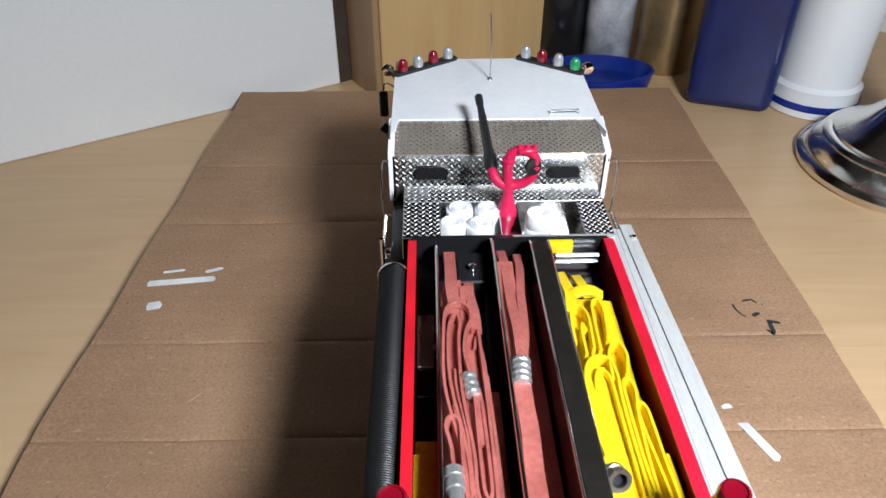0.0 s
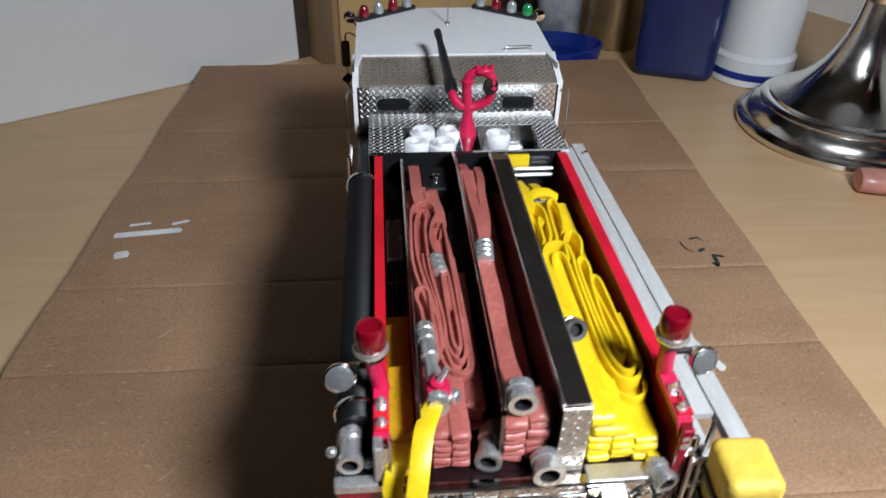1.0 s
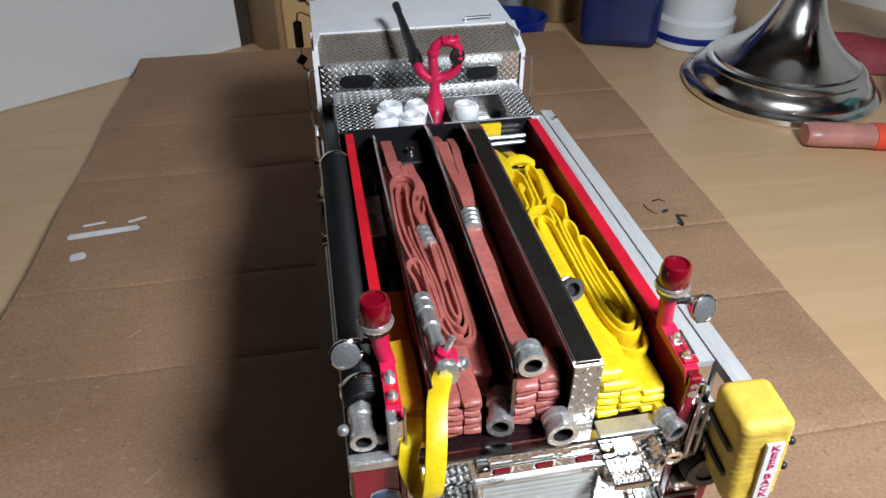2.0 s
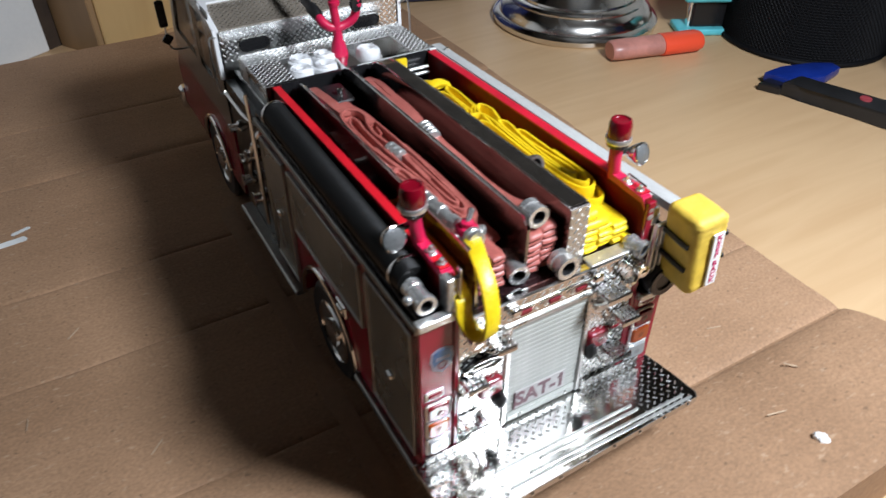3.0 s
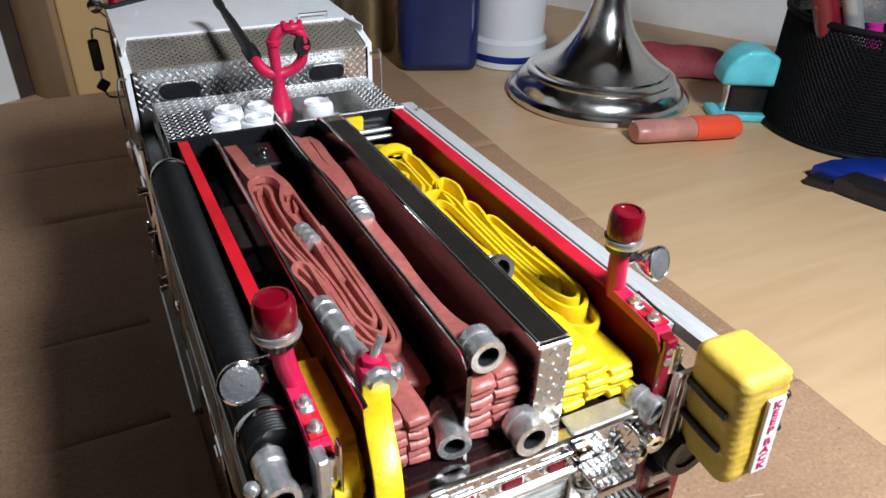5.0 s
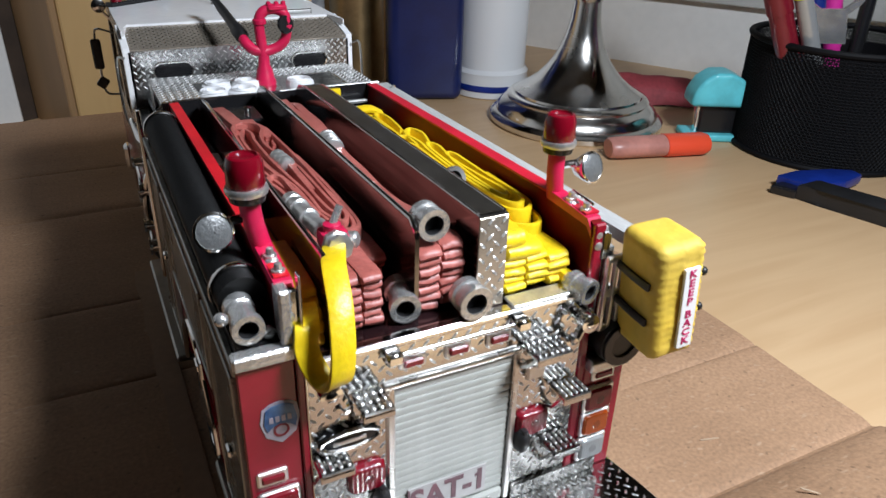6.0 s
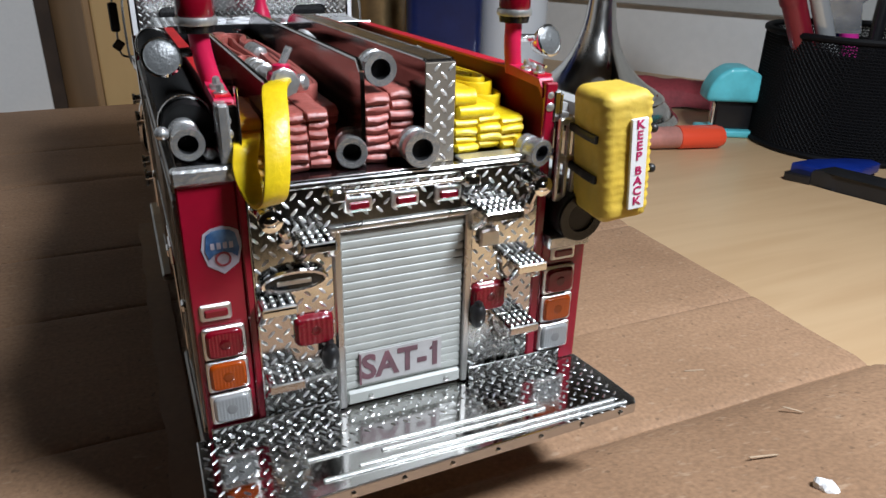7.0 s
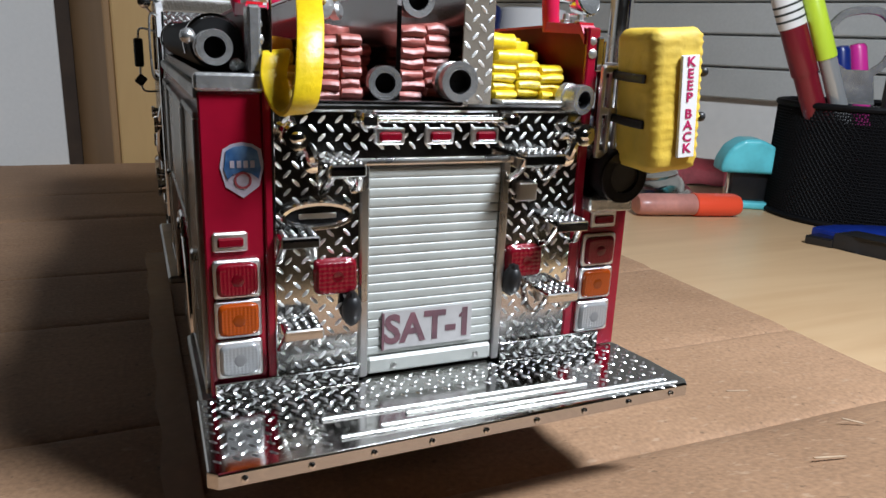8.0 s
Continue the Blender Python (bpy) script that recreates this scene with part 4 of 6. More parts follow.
with P("roof", WHITE, "white cab roof with cut front corners") as bm:
    prism(bm, [(-35.2, 175), (-37.6, 164), (-37.9, 164), (-37.9, 212), (-12, 230), (12, 230), (37.9, 212), (37.9, 164), (37.6, 164), (35.2, 175)], 96.0, 98.0, "z")
for x in (-37.6, 37.6):
    with P("roof_edge", WHITE, "white rear roof edge") as bm:
        prism(bm, [(158.2, 74), (158.2, 93.6), (176, 98.0), (176, 95.8), (160.4, 91.5), (160.4, 74)], x - 1.1, x + 1.1, "x")
for sx in (-1, 1):
    with P("light_bar", BLACKGLOSS, "black angled bar with four small lamps") as bm:
        m = turn(sx * 25.5, 221.5, 98.6, 0, 0, sx * -35)
        box(bm, -15, 15, -1.8, 1.8, -1.0, 1.0, 0.3, m)
    bar = LAST[-1]
    for k, mat in enumerate((REDLENS, CLEARLENS, REDLENS, CLEARLENS) if sx < 0 else (CLEARLENS, REDLENS, CLEARLENS, GREENLENS)):
        with P("lamp", mat, "small domed lamp", bar, True) as bm:
            lathe(bm, [(2.1, 0), (2.2, 1.0), (2.0, 3.0), (1.3, 4.2), (0.3, 4.6)], m @ Matrix.Translation((-11.2 + 7.5 * k, 0, 1.0)), 14)
with P("roof_aerial", STEEL, "thin upright aerial", smooth=True) as bm:
    tube(bm, [(0, 209, 98), (0.3, 209.5, 110), (-0.4, 210.5, 124)], 0.28, 6)
    lathe(bm, [(1.1, 0), (0.9, 0.6), (0.3, 0.9)], turn(0, 209, 98), 10)
with P("roof_rail", CHROME, "small chrome roof rail", smooth=True) as bm:
    tube(bm, [(20, 177.5, 98), (20, 177.5, 99.6), (30, 178, 99.6), (30, 178, 98)], 0.4, 6)
for sx in (-1, 1):
    with P("mirror", BLACKGLOSS, "black door mirror on a wire arm") as bm:
        box(bm, sx * 44.2 - 1.9, sx * 44.2 + 1.9, 230.5, 232.5, 71, 83, 0.6)
        box(bm, -1.9, 1.9, -1, 1, -2.2, 2.2, 0.5, turn(sx * 44, 231, 65.5, 0, 40, 0))
    mirror = LAST[-1]
    with P("arm", STEEL, "", mirror, True) as bm:
        tube(bm, smooth_path([(sx * 37, 226, 86), (sx * 43, 231, 87), (sx * 44.2, 231.5, 83)]), 0.45, 6)
        tube(bm, smooth_path([(sx * 44, 231, 71), (sx * 44, 231, 64), (sx * 42.5, 230, 61), (sx * 37.5, 228, 61)]), 0.45, 6)
    with P("spot_lamp", CHROME, "round chrome spot lamp at the windscreen corner", smooth=True) as bm:
        lathe(bm, [(0.4, -2.5), (1.8, -1.4), (2.6, 0.4), (2.6, 1.2), (2.0, 1.4), (0.3, 1.6)], turn(sx * 41, 221, 97.5, 90, 0, 0), 16)
        tube(bm, [(sx * 37.5, 222, 92), (sx * 40.5, 222, 95.5)], 0.6, 6)
    with P("grab_rail", STEEL, "thin wire grab rail at the cab corner", smooth=True) as bm:
        tube(bm, smooth_path([(sx * 38.4, 157, 91), (sx * 41.0, 156, 90), (sx * 41.0, 155, 72), (sx * 38.4, 155, 70)]), 0.4, 6)
    with P("fender_trim", CHROME, "chrome front wheel arch trim", smooth=True) as bm:
        tube(bm, [(sx * 38.4, y, z) for y, z in disc_arc(WHEEL_F, WHEEL_Z + 1, 19.6, 170, 10, 16)], 1.0, 8)
with P("front_bumper", CHROME, "chrome front bumper") as bm:
    box(bm, -40, 40, 258, 266, 16, 28, 1.5)

# rear fittings
def folding_step(x0, x1, z, deep=8.0, arms=True):
    with P("folding_step", PLATE, "chrome folding step with a ribbed tread") as bm:
        box(bm, x0, x1, -deep, -0.8, z - 1.0, z, 0.25, turn(0, 0, 0))
        box(bm, x0, x1, -deep, -deep + 0.7, z - 1.9, z - 0.2, 0.2)
    step = LAST[-1]
    with P("tread", TREADBAR, "rows of raised grip bars", step) as bm:
        n = max(4, int((x1 - x0) / 1.3))
        for i in range(n):
            for j in range(3):
                x = x0 + 0.8 + i * (x1 - x0 - 1.6) / (n - 1)
                y = -deep + 1.4 + j * (deep - 3.2) / 2
                box(bm, x - 0.36, x + 0.36, y - 0.75, y + 0.75, z - 0.1, z + 0.35, 0.2)
    if arms:
        for x in (x0 + 0.9, x1 - 0.9):
            out = -0.7 if x < (x0 + x1) / 2 else 0.7
            with P("arm", CHROME, "bright splayed arm", step, True) as bm:
                sweep(bm, smooth_path([(x, -deep + 1.4, z - 0.8), (x + out * 0.5, -deep + 2.4, z - 2.6), (x + out, -2.6, z - 4.6), (x + out, -0.8, z - 5.4)], 5), flat(0.9, 1.3), (1, 0, 0))
    with P("bracket", STEEL, "", step) as bm:
        box(bm, x0 + 1.0, x1 - 1.0, -1.8, -0.5, z - 3.2, z - 0.6, 0.3)


for x0, x1, z, d in ((-20.6, -14.8, 66.4, 7.2), (-28.2, -22.0, 55.0, 6.2), (-28.0, -21.6, 39.6, 6.8), (13.6, 21.6, 67.4, 7.4), (21.8, 28.4, 54.8, 6.4), (20.6, 27.4, 41.2, 6.8)):
    folding_step(x0, x1, z, d)
for x0, x1 in ((-22.0, -14.4), (14.4, 22.0)):
    with P("stop_light", REDLENS, "square red ribbed stop light", smooth=True) as bm:
        lens_plate(bm, x0, x1, 43.2, 49.6, -0.6, 1.5, 0.035, 8)
    with P("bulb", BULBRED, "dark bulb behind the red lens", LAST[-1], True) as bm:
        lathe(bm, [(1.0, 0.0), (0.95, 0.06), (0.6, 0.08), (0.5, 0.03), (0.05, 0.08)], turn((x0 + x1) / 2 + 0.2, -2.08, 46.6, 90, 0, 0), 18)
for x, z in ((-15.6, 40.5), (15.4, 43.0)):
    with P("grab_knob", BLACK, "black rubber grab knob", smooth=True) as bm:
        m = turn(x, -2.0, z, 15, 0, 0) @ Matrix.Diagonal((1.7, 2.2, 3.3, 1))
        bmesh.ops.create_icosphere(bm, subdivisions=2, radius=1.0, matrix=m)
        tube(bm, [(x, -0.3, z + 2.6), (x, -3.0, z + 3.0), (x, -3.4, z)], 0.7, 8)
with P("maker_plate", BLACKGLOSS, "dark oval plate with a chrome rim") as bm:
    prism(bm, [(-21.4 + 5.6 * math.cos(radians(a)), 57.4 + 1.9 * math.sin(radians(a))) for a in range(0, 360, 12)], -2.0, -0.6, "y")
oval = LAST[-1]
with P("plate_rim", CHROME, "chrome rim", oval, True) as bm:
    pts = [(-21.4 + 5.7 * math.cos(radians(a)), -2.0, 57.4 + 2.0 * math.sin(radians(a))) for a in range(0, 361, 12)]
    tube(bm, pts, 0.5, 6)
with P("plate_bar", STEEL, "pale bar", oval) as bm:
    box(bm, -24.6, -18.4, -2.25, -1.95, 56.9, 57.8, 0.1, turn(0, 0, 0))
with P("small_box", STEEL, "small metal box beside the door") as bm:
    box(bm, 15.4, 19.6, -2.0, -0.5, 58.0, 61.6, 0.4)
with P("light_rail", CHROME, "chrome rail above three red lights", smooth=True) as bm:
    tube(bm, [(-13.5, -2.2, 72.9), (13.0, -2.2, 72.9)], 0.45, 10)
    for x in (-13.2, 12.6):
        box(bm, x - 1.6, x + 1.6, -3.6, -0.5, 71.6, 74.0, 0.5)
for x in (-9.0, 0.0, 8.6):
    with P("red_marker", LOZENGE, "chrome framed small red light") as bm:
        box(bm, x - 2.6, x + 2.6, -1.3, -0.5, 68.6, 71.4, 0.3)
    light = LAST[-1]
    with P("lens", REDLENS, "red lens", light) as bm:
        box(bm, x - 2.0, x + 2.0, -1.9, -1.1, 69.1, 70.9, 0.4)
for x, s in ((-23.6, 1), (25.2, -1)):
    with P("elbow_handle", CHROME, "curved chrome handle", smooth=True) as bm:
        tube(bm, smooth_path([(x - s * 3.5, -0.6, 71.5), (x - s * 2.5, -3.2, 71), (x, -4.0, 69), (x + s * 1.0, -3.6, 66.5), (x + s * 1.2, -0.6, 65.5)]), 0.95, 8)
        lathe(bm, [(1.6, 0), (1.6, 0.8), (1.0, 1.0), (0.2, 1.1)], turn(x + s * 1.0, -2.8, 66.2, 90, 0, 0), 12)
        bmesh.ops.create_icosphere(bm, subdivisions=2, radius=1.9, matrix=turn(x - s * 1.6, -3.4, 70.4) @ Matrix.Diagonal((1.1, 1.2, 0.9, 1)))
        lathe(bm, [(1.4, -3.2), (1.5, 0), (2.0, 0.3), (2.0, 1.2), (0.4, 1.5)], turn(x - s * 1.6, -3.8, 70.4, 90, 0, 0), 14)
with P("corner_plate", NICKEL, "bare metal end plate of the top locker") as bm:
    box(bm, -39.6, -29.6, -1.8, 1.0, 77.0, 79.6, 0.4)
    box(bm, -31.6, -29.6, -1.2, 3.0, 79.6, 89.5, 0.4)
with P("corner_plate", NICKEL, "bare metal end plate of the side locker") as bm:
    box(bm, 30.6, 40.6, -3.0, 1.5, 55.4, 58.2, 0.4)

# top deck hoses and couplings
def pipe_end(name, x, y, z, r, length, mat, label, rx=90, rz=0, lip=1.25):
    """An open coupling whose mouth looks back along its axis."""
    with P(name, mat, label, smooth=True) as bm:
        m = turn(x, y, z, rx, 0, rz)
        lathe(bm, [(r * 0.62, -length * 0.4), (r * 0.62, 0.0), (r, 0.05), (r * 1.03, -0.5), (r * 1.0, -1.6), (r * 0.86, -1.8), (r * 0.86, -length * 0.55), (r * 0.98, -length * 0.58), (r * 0.98, -length * 0.8), (r * 0.7, -length * 0.85), (r * 0.6, -length)], m, 24)
    ob = LAST[-1]
    with P("bore", BLACK, "dark bore", ob) as bm:
        lathe(bm, [(r * 0.61, -0.25), (r * 0.60, -length * 0.38), (0.1, -length * 0.38)], m, 20, False)
    return ob


with P("suction_hose", HOSEBLACK, "black ribbed suction hose", smooth=True) as bm:
    prof = []
    for k in range(150):
        prof += [(4.05, k * 0.64), (4.2, k * 0.64 + 0.32)]
    lathe(bm, prof, turn(-35.1, 9, 83.6, -90, 0, 0), 22)
with P("hose_deck", BLACKGLOSS, "dark deck under the suction hose") as bm:
    box(bm, -38.4, -31.1, 1.2, 117, 77.05, 79.6)
for y in (13.0, 103.5):
    with P("hose_clip", CHROME, "chrome hose clip", smooth=True) as bm:
        pts = [(-35.1 + 4.6 * math.cos(radians(a)), y, 83.6 + 4.6 * math.sin(radians(a))) for a in range(-10, 211, 15)]
        sweep(bm, [Vector(p) for p in pts], flat(0.5, 1.3), (0, 1, 0))
pipe_end("hose_coupling", -36.2, 0.2, 83.2, 2.6, 10, NICKEL, "silver open hose coupling")
with P("lug", NICKEL, "silver lug", LAST[-2], True) as bm:
    for dx, dz in ((-3.6, 1.5), (3.4, -2.6)):
        bmesh.ops.create_icosphere(bm, subdivisions=2, radius=1.2, matrix=turn(-36.2 + dx, 2.6, 83.2 + dz))
with P("suction_hose", HOSEBLACK, "thick black suction hose beside the bed", smooth=True) as bm:
    prof = [(4.9, -4), (5.1, -2)]
    for k in range(96):
        prof += [(4.6, k * 1.2), (4.8, k * 1.2 + 0.6)]
    lathe(bm, prof[:2] + prof[2:], turn(36.2, 0, 62.8, -90, 0, 0), 18)
pipe_end("hose_coupling", 36.8, -4.5, 62.4, 5.0, 7, BLACKGLOSS, "black open hose coupling")
with P("coupling_lug", BLACKGLOSS, "", LAST[-2], True) as bm:
    bmesh.ops.create_icosphere(bm, subdivisions=2, radius=1.1, matrix=turn(42.2, -2.5, 62.6))
for y in (14.0, 100.0):
    with P("hose_clip", CHROME, "chrome hose clip", smooth=True) as bm:
        pts = [(36.2 + 5.3 * math.cos(radians(a)), y, 62.8 + 5.3 * math.sin(radians(a))) for a in range(-30, 181, 15)]
        sweep(bm, [Vector(p) for p in pts], flat(0.5, 1.3), (0, 1, 0))

# beacons and work lamps on the bed walls
for sx in (-1, 1):
    x = -30.3 if sx < 0 else 29.3
    with P("beacon_post", PINKRED, "red beacon post on a bolted arm", smooth=True) as bm:
        lean = -1.2 if sx < 0 else 0.0
        tube(bm, smooth_path([(x + 0.6, 15.0, 88.5), (x + lean * 0.5, 15.0, 94), (x + lean, 15.0, 99.6)]), 1.75, 12)
        prism(bm, [(15.5, 88.4), (15.5, 90.4), (2, 89.6), (0.4, 87.5), (0.4, 86.2), (2, 88.0)], x - 1.5 + 0.4, x + 1.5 + 0.4, "x")
    post = LAST[-1]
    for y in (9.5, 4.6):
        with P("bolt", CAST, "chrome bolt", post, True) as bm:
            lathe(bm, [(1.15, 0), (1.15, 0.9), (0.7, 1.0), (0.6, 2.0), (0.2, 2.2)], turn(x + 0.4, y, 89.2 + 0.06 * y), 8)
            box(bm, x - 0.7, x + 1.5, y - 1.6, y + 1.6, 89.0 + 0.05 * y, 89.7 + 0.05 * y, 0.2)
    with P("bolt", CAST, "chrome bolt", post, True) as bm:
        lathe(bm, [(0.9, 0), (0.9, 0.9), (0.4, 1.2)], turn(x + 0.3, 0.4, 86.8, 90, 0, 0), 8)
        lathe(bm, [(0.9, 0), (0.9, 0.9), (0.4, 1.2)], turn(x + 0.3, 0.2, 84.6, 90, 0, 0), 8)
    with P("beacon", REDLENS, "red domed beacon on a chrome ring", smooth=True) as bm:
        lathe(bm, [(2.9, 0.6), (3.15, 1.2), (3.05, 4.6), (2.7, 5.7), (2.2, 5.9), (2.1, 5.5), (0.2, 5.4)], turn(x + lean, 15.0, 100.2), 24)
    beacon = LAST[-1]
    with P("ring", CAST, "chrome ring", beacon, True) as bm:
        lathe(bm, [(1.9, -0.8), (3.4, -0.5), (3.6, 0.1), (3.4, 0.7), (2.8, 0.8)], turn(x + lean, 15.0, 100.2), 24)
    with P("base_band", BLACKGLOSS, "black band under the ring", beacon, True) as bm:
        lathe(bm, [(1.9, -1.9), (2.9, -1.8), (3.1, -0.5), (1.9, -0.4)], turn(x + lean, 15.0, 100.2), 24)
    if sx > 0:
        with P("grab_wire", CHROME, "thin chrome wire between the bolts", post, True) as bm:
            tube(bm, [(x + 1.4, 10.4, 91.6), (x + 1.4, 3.8, 91.3)], 0.3, 6)
        with P("latch", CHROME, "chrome latch at the wall end", post) as bm:
            box(bm, x + 1.0, x + 2.6, -0.9, 0.2, 81.5, 87.6, 0.3)
            box(bm, x + 2.4, x + 3.1, -0.8, 0.4, 68.0, 87.0, 0.15)
    lx = -37.8 if sx < 0 else 36.2
    with P("work_lamp", CHROME, "round chrome work lamp beside the beacon", smooth=True) as bm:
        m = turn(lx, 12.6, 94.8, 72, 0, 4 if sx < 0 else 14)
        lathe(bm, [(0.8, -4.4), (1.8, -3.4), (2.9, -1.0), (3.25, 0.0), (3.25, 0.4), (2.9, 0.6), (2.8, 0.3)], m, 28)
        tube(bm, [(lx - sx * 1.0, 15.4, 95.0), (x - sx * 0 + lean * 0.5, 15.1, 95.2)], 0.8, 8)
    with P("lens", LAMPGLASS, "clear lens", LAST[-1], True) as bm:
        lathe(bm, [(2.9, 0.3), (2.5, 0.55), (1.6, 0.75), (0.1, 0.9)], m, 28, False)

# ladder on the right side
ladder = thing("ladder", 35, 64, 66, "grey metal ladder clipped along the side of the model", "ladder")
for z in (64.2, 80.4):
    with P("rail", LADDER, "inner rail", ladder) as bm:
        prism(bm, [(32.2, 1.0), (35.0, 1.0), (35.0, 127), (32.2, 127)], z, z + 2.4, "z")
    with P("rail", LADDER, "outer rail", ladder) as bm:
        prism(bm, [(40.6, -2.5), (45.0, -2.5), (40.4, 129), (36.6, 129)], z, z + 2.6, "z")
for k in range(14):
    y = 1.5 + 9.4 * k
    for x in (33.6, 42.6 - 0.033 * y):
        with P("rung", STEEL, "", ladder, True) as bm:
            tube(bm, [(x, y, 66.2), (x, y, 80.8)], 0.75, 8)
with P("web", LADDER, "pale top sheet between the rails", ladder) as bm:
    prism(bm, [(35.2, 9.0), (40.0, 9.0), (36.4, 127), (35.2, 127)], 81.0, 82.6, "z")
with P("end_frame", LOZENGE, "bright end frame", ladder) as bm:
    for z in (66.5, 74.5, 82.0):
        box(bm, 31.0, 35.4, -2.6, -1.6, z - 0.7, z + 0.7, 0.2)
    for x in (31.3, 33.2, 35.0):
        box(bm, x - 0.35, x + 0.35, -2.7, -1.7, 66.5, 82.4, 0.1)

# padded cover on the ladder end
cover = thing("padded_cover", 37, -8, 64, "yellow wrinkled cloth cover strapped over the ladder end", "cover")
def soft_block(bm, size, r, cuts, wrinkle, m, seed):
    """A padded block: rounded, swollen and creased."""
    hx, hy, hz = (s / 2 for s in size)
    made = bmesh.ops.create_cube(bm, size=2.0)
    es = list({e for v in made["verts"] for e in v.link_edges})
    bmesh.ops.subdivide_edges(bm, edges=es, cuts=cuts, use_grid_fill=True)
    for v in bm.verts:
        if v.tag:
            continue
        p = Vector((v.co.x * hx, v.co.y * hy, v.co.z * hz))
        c = Vector((max(-hx + r, min(hx - r, p.x)), max(-hy + r, min(hy - r, p.y)), max(-hz + r, min(hz - r, p.z))))
        d = p - c
        if d.length > 1e-6:
            p = c + d.normalized() * min(r, d.length if d.length < r else r)
        n = (p - c).normalized() if (p - c).length > 1e-6 else Vector((0, 0, 0))
        w = noise.noise(Vector((p.x * 0.22 + seed, p.y * 0.22, p.z * 0.9))) * 0.22 * min(1.0, max(0.0, p.x / hx) ** 3 + (abs(p.z) / hz) ** 6) + noise.noise(Vector((p.x * 0.15, p.y * 0.15 + seed, p.z * 0.12))) * 0.7
        if p.y < -hy + 4.0:
            seam = math.exp(-((abs(p.x) - hx + 0.4) / 1.5) ** 2) * (1.0 if p.x > 0 else 0.35) + 0.3 * math.exp(-((p.x + hx * 0.2) / 2.4) ** 2)
            w += 0.55 * seam * math.sin(p.z * 3.9 + 3.0 * noise.noise(Vector((p.x * 0.3, 0, p.z * 0.35))) + (1.5 if p.x > 0 else 0))
            w += 0.25 * noise.noise(Vector((p.x * 0.5, 4.0, p.z * 0.8)))
        v.co = m @ (p + n * w * wrinkle)
        v.tag = True


COVER_M = turn(39.2, -8.2, 77.2, 0, -5, -4)
with P("padding", COVER, "", cover, True) as bm:
    soft_block(bm, (10.8, 12.4, 24.8), 2.2, 56, 0.26, COVER_M, 3.0)
with P("warning_label", PAPER, "white label with crimson capitals", cover) as bm:
    box(bm, -0.3, 3.1, -7.1, -6.4, -9.6, 7.8, 0.1, COVER_M)
tag = LAST[-1]
for k, ch in enumerate("KEEP BACK"):
    if ch != " ":
        letters("letter", ch, 2.25, LETTERPINK, COVER_M @ turn(1.4, -7.15, 6.7 - k * 1.98 + (1.15 if k > 4 else 0), 90, 0, 0) @ Matrix.Diagonal((1.15, 1, 1, 1)), tag, "", 0.05, 0.05)
for z in (4.2, -3.6):
    with P("strap", BLACK, "black strap", cover, True) as bm:
        sweep(bm, smooth_path([COVER_M @ Vector(p) for p in ((-5.6, 13, z + 0.6), (-5.8, 6, z + 0.3), (-5.9, 0, z), (-5.75, -4.2, z - 0.1))], 4), flat(0.9, 1.6), (0, 0, 1))
    with P("strap_end", BLACK, "", cover, True) as bm:
        bmesh.ops.create_icosphere(bm, subdivisions=2, radius=0.9, matrix=COVER_M @ turn(6.0, -4.5, z + 0.5))

# monitor and hose packs on the console
with P("water_monitor", PINKRED, "red water cannon with a looped pipe", smooth=True) as bm:
    lathe(bm, [(3.3, 0), (3.3, 1.0), (2.9, 2.0), (2.5, 4.2), (1.8, 6.0), (1.7, 9.0)], turn(0.6, 134, 85.0), 18)
    tube(bm, smooth_path([(0.6, 134, 93), (0.3, 134, 98), (0.0, 134, 103), (0.5, 134, 105.8), (2.2, 134, 107.4), (4.6, 133.8, 107.8), (7.2, 133.4, 107.0), (8.4, 133.2, 104.6), (8.3, 133.4, 101.0), (7.6, 133.6, 98.4), (5.6, 133.8, 96.4), (3.0, 134, 95.4), (0.6, 134, 95.0)], 8), 1.6, 14)
    tube(bm, smooth_path([(0.4, 134.2, 95.2), (-2.2, 134.8, 95.8), (-4.0, 136.6, 97.6), (-4.4, 138.6, 98.8)], 6), 1.7, 12)
    box(bm, 2.6, 8.6, 131.6, 134.6, 107.4, 109.2, 0.5)
    for x in (3.2, 5.6, 7.8):
        lathe(bm, [(0.8, 0), (0.7, 0.9), (0.2, 1.1)], turn(x, 133.2, 109.1), 8)
    for p in ((0.2, 134, 104.2), (8.4, 133.3, 102.4)):
        lathe(bm, [(1.7, -0.9), (2.1, -0.6), (2.1, 0.6), (1.7, 0.9)], turn(*p), 14)
cannon = LAST[-1]
with P("barrel", BLACK, "black tapering barrel", cannon, True) as bm:
    a, b = Vector((-4.5, 139, 99.2)), Vector((-6.9, 174, 107.3))
    m = Matrix.Translation(a) @ (b - a).to_track_quat("Z", "X").to_matrix().to_4x4()
    L = (b - a).length
    lathe(bm, [(1.5, -1.5), (2.2, 0), (2.2, 5), (1.7, 6), (1.5, L * 0.6), (1.1, L * 0.86), (1.4, L * 0.88), (1.4, L - 0.5), (0.9, L), (0.2, L - 0.5)], m, 16)
with P("hand_wheel", BLACKGLOSS, "dark hand wheel", cannon, True) as bm:
    lathe(bm, [(2.6, -0.6), (2.9, 0), (2.6, 0.6), (0.8, 0.3), (0.2, 0.3)], turn(7.6, 131.6, 103.4, 80, 0, 20), 18)
